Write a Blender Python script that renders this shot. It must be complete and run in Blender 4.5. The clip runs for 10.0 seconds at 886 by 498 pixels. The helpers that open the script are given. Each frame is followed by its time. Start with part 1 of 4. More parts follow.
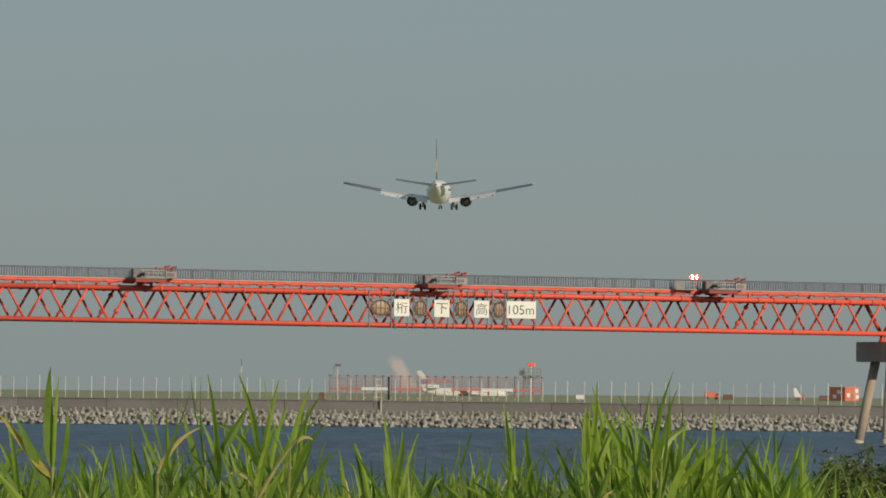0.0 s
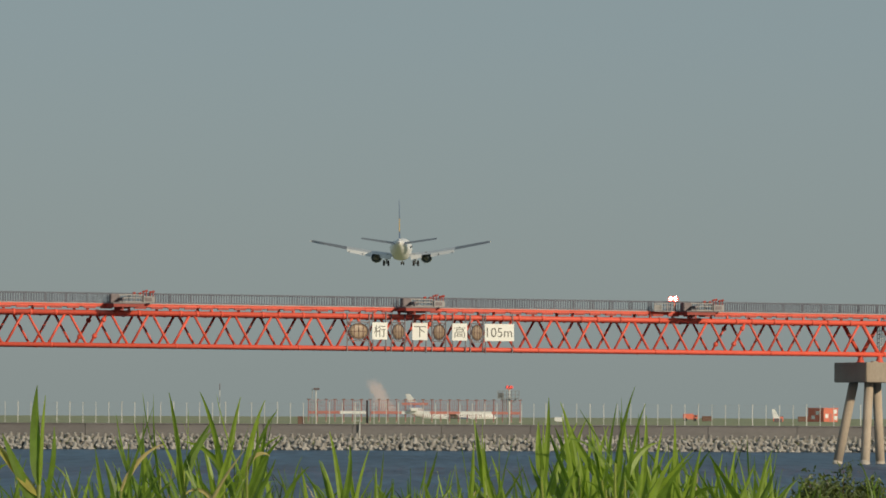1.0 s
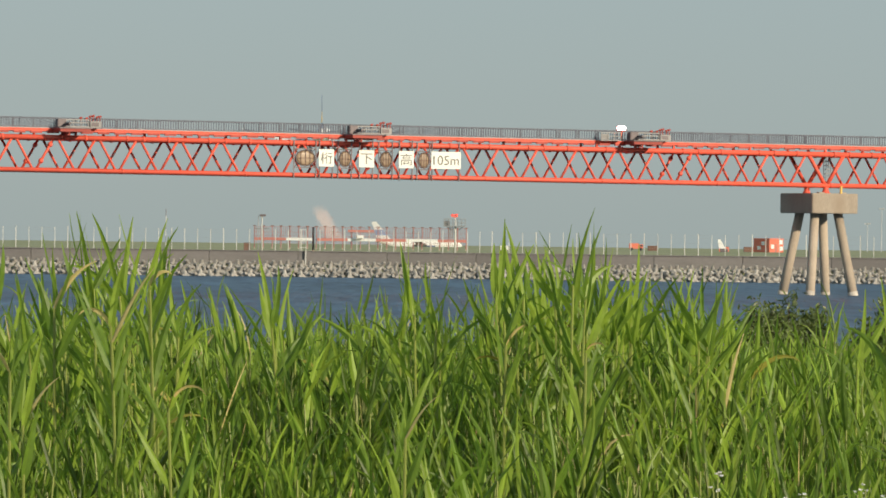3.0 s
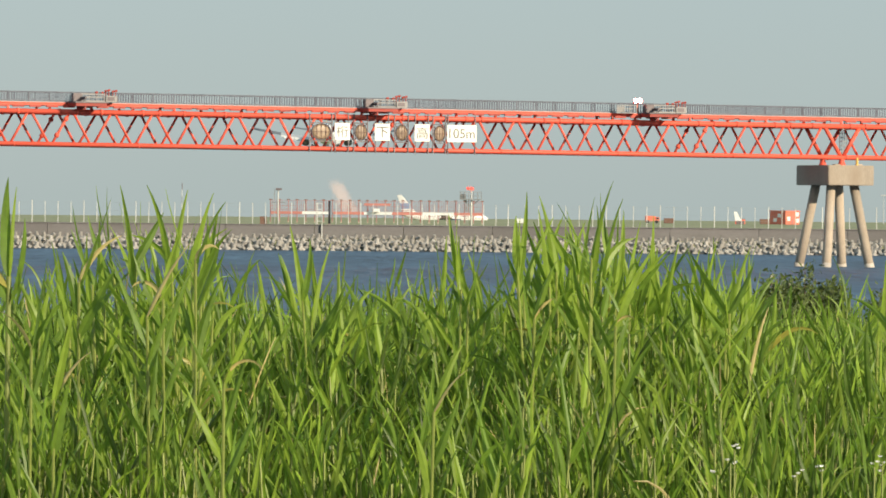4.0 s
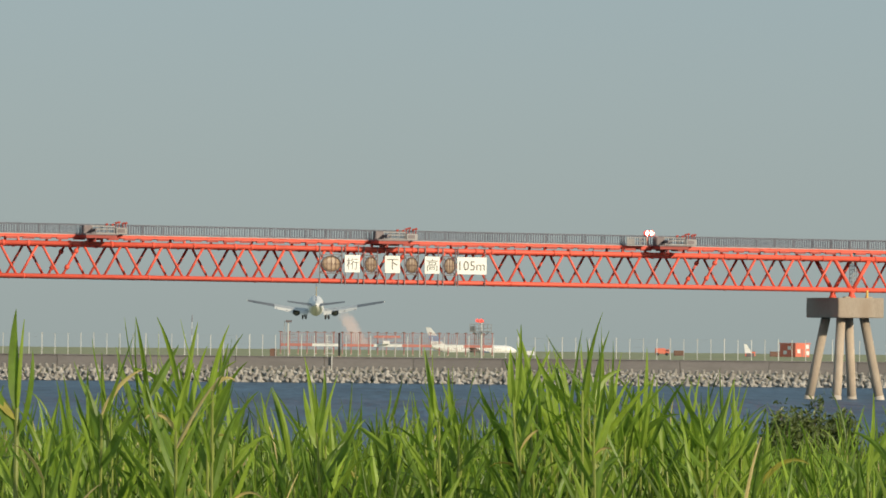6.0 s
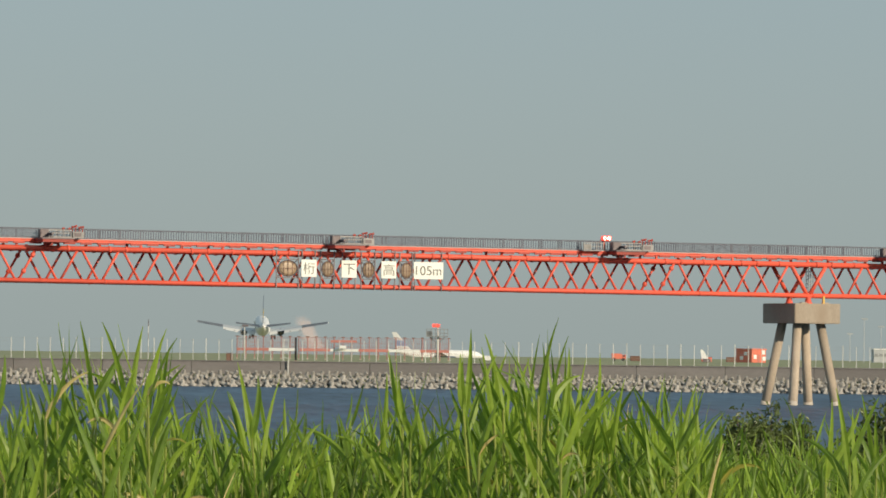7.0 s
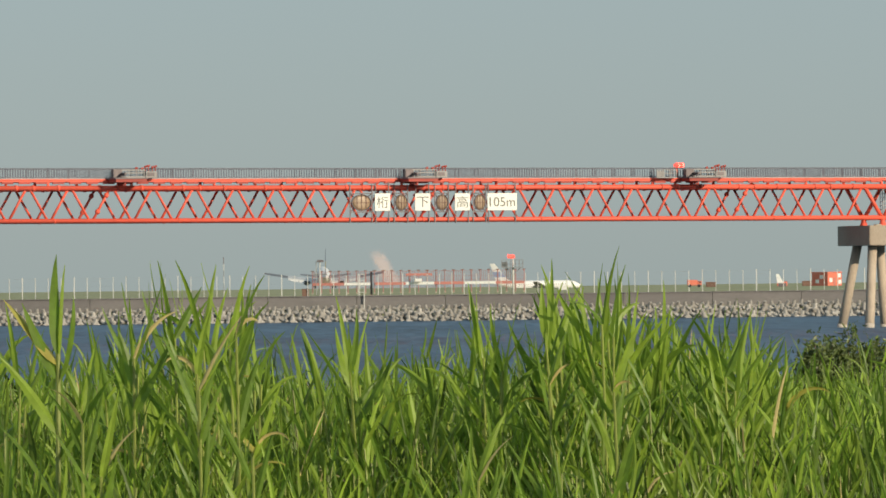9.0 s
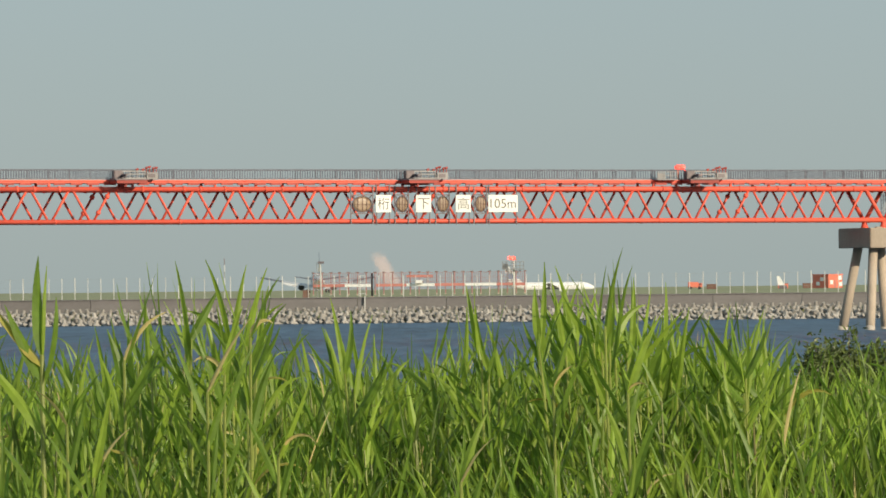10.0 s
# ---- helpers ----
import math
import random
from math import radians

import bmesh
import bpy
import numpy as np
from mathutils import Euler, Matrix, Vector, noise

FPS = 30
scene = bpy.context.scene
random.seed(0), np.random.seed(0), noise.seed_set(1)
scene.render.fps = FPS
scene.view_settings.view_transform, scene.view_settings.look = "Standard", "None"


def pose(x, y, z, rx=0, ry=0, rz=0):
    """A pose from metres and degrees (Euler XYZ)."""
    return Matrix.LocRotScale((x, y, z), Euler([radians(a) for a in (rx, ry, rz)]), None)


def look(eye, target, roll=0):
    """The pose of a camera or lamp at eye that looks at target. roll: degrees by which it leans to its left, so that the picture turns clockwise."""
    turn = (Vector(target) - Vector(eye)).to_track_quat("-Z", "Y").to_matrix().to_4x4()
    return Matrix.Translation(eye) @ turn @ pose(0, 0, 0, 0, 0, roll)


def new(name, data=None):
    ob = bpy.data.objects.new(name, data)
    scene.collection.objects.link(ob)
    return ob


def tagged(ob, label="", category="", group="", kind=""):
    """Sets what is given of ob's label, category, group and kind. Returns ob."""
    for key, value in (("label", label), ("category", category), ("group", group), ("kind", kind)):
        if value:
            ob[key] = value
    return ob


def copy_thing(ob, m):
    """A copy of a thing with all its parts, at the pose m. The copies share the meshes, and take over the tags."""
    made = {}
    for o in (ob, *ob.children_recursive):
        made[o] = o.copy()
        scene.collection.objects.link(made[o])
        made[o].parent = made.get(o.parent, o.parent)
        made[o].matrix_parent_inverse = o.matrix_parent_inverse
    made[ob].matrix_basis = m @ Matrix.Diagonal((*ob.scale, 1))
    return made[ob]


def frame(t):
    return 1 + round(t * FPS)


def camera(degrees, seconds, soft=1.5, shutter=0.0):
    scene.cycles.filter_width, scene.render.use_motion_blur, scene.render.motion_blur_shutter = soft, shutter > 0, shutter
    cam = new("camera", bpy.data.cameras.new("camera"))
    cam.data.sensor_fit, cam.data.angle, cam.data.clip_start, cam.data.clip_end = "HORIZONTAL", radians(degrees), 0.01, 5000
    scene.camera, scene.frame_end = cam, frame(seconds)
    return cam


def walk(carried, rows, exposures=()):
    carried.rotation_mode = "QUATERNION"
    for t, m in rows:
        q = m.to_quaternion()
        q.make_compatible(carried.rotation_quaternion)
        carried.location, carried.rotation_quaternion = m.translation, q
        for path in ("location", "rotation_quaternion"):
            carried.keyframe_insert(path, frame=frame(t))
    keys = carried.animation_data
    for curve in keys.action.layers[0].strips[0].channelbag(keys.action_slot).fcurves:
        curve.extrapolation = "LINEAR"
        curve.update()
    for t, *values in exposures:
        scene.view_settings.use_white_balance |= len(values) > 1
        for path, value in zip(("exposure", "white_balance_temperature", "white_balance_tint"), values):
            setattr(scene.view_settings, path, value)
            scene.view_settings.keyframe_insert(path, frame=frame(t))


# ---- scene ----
F = 784 / math.tan(radians(8.03 / 2))      # unit of the bearings below: F steps to one radian
EYE = 4.68                                 # eye above the water, metres
cam = camera(8.03, 10.0, soft=1.7, shutter=0.12)
# seconds, yaw to the left, pitch, roll in degrees, rise of the held camera in metres
SWAY = [
    (0.0, 0.1922, 1.2995, 0.5902, 0.03),
    (0.2, 0.1327, 1.3523, 1.0811, 0.027),
    (0.5, -0.4376, 1.4708, 1.0638, 0.022),
    (0.7, -0.2751, 1.5749, 0.6397, 0.019),
    (1.0, -0.0091, 1.5116, 0.2504, 0.015),
    (1.2, -0.2572, 1.2877, 0.4559, 0.012),
    (1.3, -0.419, 1.281, 0.39, 0.0105),
    (1.5, -0.6081, 1.2006, 0.2251, 0.007),
    (1.7, -0.7866, 0.9308, 0.1419, 0.005),
    (2.0, -0.5622, 0.3602, 0.0467, 0),
    (2.2, -0.6072, 0.1547, 0.2491, 0),
    (2.5, -0.7787, -0.0424, 0.4304, 0),
    (2.7, -0.6333, -0.0439, 0.5818, 0),
    (3.8, -0.3259, -0.2126, 0.679, 0),
    (4.0, -0.3622, -0.2921, 0.519, 0),
    (4.2, -0.5866, -0.1268, 0.5229, 0),
    (4.5, -0.7431, 0.4384, 0.4032, 0),
    (4.7, -0.56, 0.801, 0.385, 0),
    (5.0, -0.2496, 1.0186, 0.505, 0),
    (5.2, -0.2375, 1.0081, 0.6671, 0),
    (5.3, -0.2406, 0.942, 0.64, 0),
    (5.5, -0.2264, 0.984, 0.5707, 0),
    (5.7, -0.244, 0.957, 0.56, 0),
    (6.8, -0.4782, 0.854, 0.6872, 0),
    (7.0, -0.6528, 0.9553, 0.6911, 0),
    (7.2, -0.6026, 0.9077, 0.4693, 0),
    (7.5, -0.402, 0.8591, 0.2579, 0),
    (7.7, -0.399, 0.8196, 0.0319, 0),
    (8.0, -0.6273, 0.8307, 0.0757, 0),
    (8.2, -0.5168, 0.7662, 0.0998, 0),
    (8.5, -0.4523, 0.4686, -0.2217, 0),
    (8.7, -0.3851, 0.3351, -0.2873, 0),
    (9.0, 0.0183, 0.3339, -0.6885, 0),
    (9.2, 0.033, 0.3001, -0.7057, 0),
    (9.5, 0.0, 0.4719, -0.6, 0),
    (9.7, -0.0469, 0.4569, -0.7967, 0),
    (10.0, 0.0249, 0.3488, -0.5922, 0)]


def held(yaw, pitch, roll, rise):
    y, p = radians(yaw), radians(pitch)
    eye = Vector((0, 0, EYE + rise))
    return look(eye, eye + 100 * Vector((-math.sin(y) * math.cos(p), math.cos(y) * math.cos(p), math.sin(p))), roll)


walk(cam, [(t, held(*r)) for t, *r in SWAY],
     exposures=[(0, -0.45), (1.5, -0.42), (2.5, -0.15), (4.0, 0.38), (4.5, 0.38), (5.0, 0.2), (5.5, 0.05), (7.5, -0.04), (8, -0.04), (8.5, -0.04), (9, 0.04), (10, 0.12)])

# ---- light ----
SUN = Vector((0.66, -0.64, 0.30)).normalized()
world = bpy.data.worlds.new("sky")
scene.world = world
world.use_nodes = True
wn = world.node_tree
sky = wn.nodes.new("ShaderNodeTexSky")
sky.sky_type, sky.sun_disc = "NISHITA", False
sky.sun_elevation = math.asin(SUN.z)
sky.sun_rotation = math.atan2(SUN.x, SUN.y)
sky.air_density, sky.dust_density, sky.ozone_density = 1.0, 1.0, 1.5
haze = wn.nodes.new("ShaderNodeMix")
haze.data_type = "RGBA"
haze.inputs["Factor"].default_value = 0.8
# sea haze: warm grey over the horizon, bluer higher up
way, axes, climb, veil = (wn.nodes.new("ShaderNode" + k) for k in ("TexCoord", "SeparateXYZ", "MapRange", "Mix"))
wn.links.new(way.outputs["Generated"], axes.inputs[0])
wn.links.new(axes.outputs["Z"], climb.inputs["Value"])
climb.inputs["From Min"].default_value, climb.inputs["From Max"].default_value = -0.01, 0.06
veil.data_type = "RGBA"
veil.inputs["A"].default_value, veil.inputs["B"].default_value = (4.41, 5.2, 5.15, 1), (4.21, 5.38, 5.9, 1)
wn.links.new(climb.outputs[0], veil.inputs["Factor"])
wn.links.new(veil.outputs["Result"], haze.inputs["B"])
wn.links.new(sky.outputs[0], haze.inputs["A"])
wn.links.new(haze.outputs["Result"], wn.nodes["Background"].inputs[0])
wn.nodes["Background"].inputs[1].default_value = 0.08
sun = new("sun", bpy.data.lights.new("sun", "SUN"))
sun.data.energy, sun.data.angle, sun.data.color = 3.9, radians(0.6), (1.0, 0.85, 0.64)
sun.matrix_world = look(SUN * 100, (0, 0, 0))


# ---- materials ----
def mat(name, color, rough=0.6, metal=0.0, spread=0.12, scale=2.0, fine=30.0, bump=0.15, stain=None, per="object", size=(1, 1, 1)):
    """A surface with two scales of tone, fine relief, and stains of another colour."""
    m = bpy.data.materials.new(name)
    m.use_nodes = True
    n, l = m.node_tree.nodes, m.node_tree.links
    b = n["Principled BSDF"]
    b.inputs["Roughness"].default_value, b.inputs["Metallic"].default_value = rough, metal
    geo, tc, info = n.new("ShaderNodeNewGeometry"), n.new("ShaderNodeTexCoord"), n.new("ShaderNodeObjectInfo")
    mp = n.new("ShaderNodeMapping")
    mp.inputs["Scale"].default_value = size
    l.new(tc.outputs["Object"], mp.inputs[0])
    big, small = n.new("ShaderNodeTexNoise"), n.new("ShaderNodeTexNoise")
    for t, s in ((big, scale), (small, fine)):
        t.inputs["Scale"].default_value, t.inputs["Detail"].default_value = s, 4
        l.new(mp.outputs[0], t.inputs["Vector"])
    add = n.new("ShaderNodeMath")
    add.operation = "ADD"
    l.new(big.outputs[0], add.inputs[0])
    l.new(small.outputs[0], add.inputs[1])
    add2 = n.new("ShaderNodeMath")
    add2.operation = "ADD"
    l.new(add.outputs[0], add2.inputs[0])
    l.new(geo.outputs["Random Per Island"] if per == "island" else info.outputs["Random"], add2.inputs[1])
    rng = n.new("ShaderNodeMapRange")
    rng.inputs["From Min"].default_value, rng.inputs["From Max"].default_value = 0.7, 2.3
    rng.inputs["To Min"].default_value, rng.inputs["To Max"].default_value = 1 - spread * 2, 1 + spread * 2
    l.new(add2.outputs[0], rng.inputs[0])
    mul = n.new("ShaderNodeMix")
    mul.data_type, mul.blend_type = "RGBA", "MULTIPLY"
    mul.inputs["Factor"].default_value = 1
    mul.inputs["A"].default_value = (*color, 1)
    l.new(rng.outputs[0], mul.inputs["B"])
    last = mul.outputs["Result"]
    if stain:
        ramp = n.new("ShaderNodeMapRange")
        ramp.inputs["From Min"].default_value, ramp.inputs["From Max"].default_value = 0.52, 0.72
        l.new(big.outputs[0], ramp.inputs[0])
        mx = n.new("ShaderNodeMix")
        mx.data_type = "RGBA"
        l.new(ramp.outputs[0], mx.inputs["Factor"])
        l.new(last, mx.inputs["A"])
        mx.inputs["B"].default_value = (*stain, 1)
        last = mx.outputs["Result"]
    l.new(last, b.inputs["Base Color"])
    if bump:
        bp = n.new("ShaderNodeBump")
        bp.inputs["Strength"].default_value, bp.inputs["Distance"].default_value = bump, 0.02
        l.new(small.outputs[0], bp.inputs["Height"])
        l.new(bp.outputs[0], b.inputs["Normal"])
    return m


def leafy(name, color, thin=0.35, spread=0.3, tip=None):
    """Leaf blades that let part of the light through."""
    m = mat(name, color, 0.42, spread=spread, scale=3, fine=40, bump=0.05, per="island", stain=tip)
    n, l = m.node_tree.nodes, m.node_tree.links
    n["Principled BSDF"].inputs["Specular IOR Level"].default_value = 0.45
    b, out = n["Principled BSDF"], n["Material Output"]
    tr, mix = n.new("ShaderNodeBsdfTranslucent"), n.new("ShaderNodeMixShader")
    l.new(b.inputs["Base Color"].links[0].from_socket, tr.inputs[0])
    mix.inputs[0].default_value = thin
    l.new(b.outputs[0], mix.inputs[1])
    l.new(tr.outputs[0], mix.inputs[2])
    l.new(mix.outputs[0], out.inputs[0])
    return m


def glow(name, color, power):
    m = bpy.data.materials.new(name)
    m.use_nodes = True
    b = m.node_tree.nodes["Principled BSDF"]
    b.inputs["Base Color"].default_value = (*color, 1)
    b.inputs["Emission Color"].default_value = (*color, 1)
    b.inputs["Emission Strength"].default_value = power
    return m


RED = mat("orange_red_paint", (0.86, 0.125, 0.07), 0.55, spread=0.10, scale=0.6, fine=8, stain=(0.72, 0.105, 0.06))
RED_DARK = mat("old_red_paint", (0.42, 0.06, 0.04), 0.6, spread=0.12, scale=1.5, fine=9)
STEEL = mat("galvanised_steel", (0.30, 0.31, 0.31), 0.5, 0.4, spread=0.1)
RAIL = mat("weathered_railing", (0.115, 0.125, 0.155), 0.6, 0.2, spread=0.12)
STEEL_DARK = mat("dark_steel", (0.165, 0.14, 0.145), 0.55, 0.3, spread=0.15)
CABINET = mat("grey_cabinet_paint", (0.30, 0.29, 0.28), 0.5, spread=0.1)
CONCRETE = mat("pier_concrete", (0.48, 0.40, 0.31), 0.85, spread=0.14, scale=0.5, fine=9, bump=0.4, stain=(0.34, 0.27, 0.20), size=(1, 1, 0.35))
FOOT = mat("salt_bleached_concrete", (0.60, 0.54, 0.46), 0.85, spread=0.14, scale=0.8, fine=9, bump=0.4)
TETRA = mat("armour_concrete", (0.40, 0.38, 0.345), 0.9, spread=0.2, scale=0.8, fine=7, bump=0.5, stain=(0.28, 0.26, 0.23))
WALL = mat("sea_wall_concrete", (0.20, 0.188, 0.186), 0.9, spread=0.12, scale=0.12, fine=1.5, bump=0.3, stain=(0.165, 0.155, 0.152), size=(1, 1, 3))
SIGN = mat("white_sign_enamel", (0.85, 0.85, 0.78), 0.45, spread=0.04, bump=0.02)
BLACK = mat("black_mast_paint", (0.025, 0.025, 0.03), 0.6, spread=0.1)
INK = mat("black_sign_paint", (0.10, 0.10, 0.075), 0.5, spread=0.05, bump=0)
MESHY = mat("yellowed_lens", (0.34, 0.245, 0.16), 0.35, spread=0.15, scale=3, fine=12)
WHITE = mat("white_paint", (0.80, 0.80, 0.78), 0.4, spread=0.04, scale=0.4, fine=4, bump=0.03)
POST = mat("pale_fence_paint", (0.60, 0.60, 0.57), 0.5, spread=0.1)
# orange paled in the base colour to imitate haze over the distance
FAR_RED = mat("hazed_orange", (0.72, 0.20, 0.13), 0.55, spread=0.08, scale=0.4, fine=3)
BROWN = mat("rusty_box", (0.20, 0.11, 0.08), 0.7, spread=0.15)
# wing grey set dark so the outer wing carries the underside's shade in its colour
GREY_SKIN = mat("wing_grey", (0.15, 0.155, 0.165), 0.35, 0.15, spread=0.06, scale=0.4, fine=3, bump=0.02)
PALE_SKIN = mat("pale_wing_skin", (0.50, 0.52, 0.53), 0.4, 0.1, spread=0.05, scale=0.4, fine=3, bump=0.02)
FLAP = mat("pale_flap", (0.62, 0.63, 0.62), 0.4, spread=0.05, scale=0.5, fine=4, bump=0.02)
# reds of the antenna array, dulled towards pink to paint in the haze
HAZED_RED = mat("hazed_beam_red", (0.52, 0.20, 0.165), 0.7, spread=0.1, scale=0.5, fine=3)
PALE_RED = mat("hazed_mast_red", (0.36, 0.18, 0.17), 0.7, spread=0.1, scale=0.5, fine=3)
NAVY = mat("navy_livery", (0.02, 0.05, 0.16), 0.3, spread=0.05, bump=0)
# navy livery paled in the colour itself, for haze on the far airliner
PALE_BLUE = mat("hazed_navy_livery", (0.18, 0.26, 0.42), 0.35, spread=0.05, bump=0)
GOLD = mat("yellow_livery", (0.72, 0.45, 0.08), 0.35, spread=0.05, bump=0)
TYRE = mat("tyre_rubber", (0.03, 0.03, 0.033), 0.8, spread=0.1)
ENGINE = mat("engine_cowl", (0.10, 0.135, 0.20), 0.35, spread=0.08, bump=0.02)
# dark colour for the shade inside the engine duct
DUCT = mat("duct_lining", (0.12, 0.15, 0.20), 0.5, spread=0.08, bump=0.02)
HOT = mat("exhaust_metal", (0.22, 0.22, 0.23), 0.5, 0.4, spread=0.15)
GLASS = mat("dark_window", (0.04, 0.05, 0.06), 0.15, spread=0.05, bump=0)
HANGAR = mat("pale_grey_cladding", (0.48, 0.50, 0.51), 0.6, spread=0.06, scale=0.2, fine=2)
REED = leafy("reed_leaf", (0.152, 0.250, 0.030), 0.5, 0.40)
# younger yellow-green blades, brightened in colour to imitate sunlit ones
REED_LIT = leafy("sunlit_reed_leaf", (0.275, 0.395, 0.045), 0.5, 0.30)
STEM = leafy("reed_stem", (0.22, 0.26, 0.06), 0.1, 0.2)
DRY = leafy("dry_reed_leaf", (0.56, 0.46, 0.19), 0.3, 0.25)
YELLOW = leafy("yellowing_leaf", (0.36, 0.33, 0.06), 0.35, 0.25, tip=(0.42, 0.24, 0.06))
SHRUB = leafy("shrub_leaf", (0.12, 0.16, 0.045), 0.2, 0.35)
TWIG = mat("twig_bark", (0.17, 0.12, 0.08), 0.8, spread=0.15)
FLASH_WHITE = glow("white_lamp", (1.0, 0.86, 0.75), 30)
FLASH_RED = glow("red_lamp", (1.0, 0.10, 0.07), 1.3)


def water_surface():
    m = bpy.data.materials.new("ruffled_sea")
    m.use_nodes = True
    n, l = m.node_tree.nodes, m.node_tree.links
    b = n["Principled BSDF"]
    b.inputs["Roughness"].default_value, b.inputs["IOR"].default_value = 0.35, 1.33
    tc = n.new("ShaderNodeTexCoord")
    a, c = n.new("ShaderNodeMapping"), n.new("ShaderNodeMapping")
    a.inputs["Scale"].default_value = (0.45, 0.035, 1)
    c.inputs["Scale"].default_value = (0.06, 0.008, 1)
    t1, t2 = n.new("ShaderNodeTexNoise"), n.new("ShaderNodeTexNoise")
    for mp, t in ((a, t1), (c, t2)):
        l.new(tc.outputs["Object"], mp.inputs[0])
        l.new(mp.outputs[0], t.inputs["Vector"])
        t.inputs["Scale"].default_value, t.inputs["Detail"].default_value = 1.0, 6
    add = n.new("ShaderNodeMath")
    add.operation = "ADD"
    l.new(t1.outputs[0], add.inputs[0])
    l.new(t2.outputs[0], add.inputs[1])
    # light and dark of reflecting ripples put into the base colour
    ramp = n.new("ShaderNodeValToRGB")
    ramp.color_ramp.elements[0].position, ramp.color_ramp.elements[0].color = 0.38, (0.013, 0.040, 0.082, 1)
    ramp.color_ramp.elements[1].position, ramp.color_ramp.elements[1].color = 0.66, (0.066, 0.14, 0.225, 1)
    half = n.new("ShaderNodeMath")
    half.operation = "MULTIPLY"
    half.inputs[1].default_value = 0.5
    l.new(add.outputs[0], half.inputs[0])
    l.new(half.outputs[0], ramp.inputs[0])
    l.new(ramp.outputs[0], b.inputs["Base Color"])
    bp = n.new("ShaderNodeBump")
    bp.inputs["Strength"].default_value, bp.inputs["Distance"].default_value = 1.0, 1.2
    l.new(t1.outputs[0], bp.inputs["Height"])
    l.new(bp.outputs[0], b.inputs["Normal"])
    # real reflection kept weak, since the colour already carries the ripples' sheen
    b.inputs["Specular IOR Level"].default_value = 0.07
    return m


WATER = water_surface()


def land_surface():
    """Grass on the airfield and the bank, mud and sand below."""
    m = mat("grassland", (0.25, 0.265, 0.14), 0.95, spread=0.2, scale=0.02, fine=0.35, bump=0.2, stain=(0.33, 0.305, 0.175), size=(1, 0.25, 1))
    return m


LAND = land_surface()


# ---- mesh building ----
class Geo:
    """Vertices and faces of one mesh."""

    def __init__(self):
        self.v, self.f = [], []

    def box(self, lo, hi, m=None):
        k = len(self.v)
        pts = [Vector((x, y, z)) for x in (lo[0], hi[0]) for y in (lo[1], hi[1]) for z in (lo[2], hi[2])]
        self.v += [tuple(m @ p) if m else tuple(p) for p in pts]
        for q in ((0, 1, 3, 2), (4, 6, 7, 5), (0, 4, 5, 1), (2, 3, 7, 6), (0, 2, 6, 4), (1, 5, 7, 3)):
            self.f.append(tuple(k + i for i in q))
        return self

    def loft(self, rings, cap=True, closed=True):
        k, n = len(self.v), len(rings[0])
        for r in rings:
            self.v += [tuple(p) for p in r]
        for i in range(len(rings) - 1):
            for j in range(n if closed else n - 1):
                a, b = k + i * n + j, k + i * n + (j + 1) % n
                self.f.append((a, b, b + n, a + n))
        if cap and closed:
            self.f.append(tuple(k + j for j in reversed(range(n))))
            self.f.append(tuple(k + (len(rings) - 1) * n + j for j in range(n)))
        return self

    def tube(self, a, b, r, r2=None, n=10, ends=()):
        """A round bar from a to b; ends: (share of the length, radius) rings in between."""
        a, b = Vector(a), Vector(b)
        d = (b - a).normalized()
        s = d.orthogonal().normalized()
        t = d.cross(s)
        stops = [(0, r), *ends, (1, r if r2 is None else r2)]
        self.loft([[a.lerp(b, u) + q * (s * math.cos(2 * math.pi * j / n) + t * math.sin(2 * math.pi * j / n)) for j in range(n)] for u, q in stops])
        return self

    def mesh(self, name, material, smooth=False):
        me = bpy.data.meshes.new(name)
        me.from_pydata(self.v, [], self.f)
        me.materials.append(material)
        if smooth:
            me.shade_smooth()
        me.update()
        return me


def part(name, g, material, parent, label="", smooth=False, m=None):
    """One mesh object under a thing or a part; g: a Geo or a finished mesh."""
    ob = new(name, g.mesh(name, material, smooth) if isinstance(g, Geo) else g)
    ob.parent = parent
    if m is not None:
        ob.matrix_local = m
    return tagged(ob, label)


def thing(name, label, category, m=None, group="", kind=""):
    ob = tagged(new(name), label, category, group, kind)
    ob.empty_display_size = 0.2
    if m is not None:
        ob.matrix_world = m
    return ob


def bevelled(g, width, segments=2):
    """The same geometry with rounded edges."""
    bm = bmesh.new()
    vs = [bm.verts.new(p) for p in g.v]
    for f in g.f:
        bm.faces.new([vs[i] for i in f])
    bmesh.ops.bevel(bm, geom=bm.edges[:], offset=width, segments=segments, affect="EDGES")
    out = Geo()
    bm.verts.index_update()
    out.v, out.f = [tuple(v.co) for v in bm.verts], [tuple(v.index for v in f.verts) for f in bm.faces]
    bm.free()
    return out


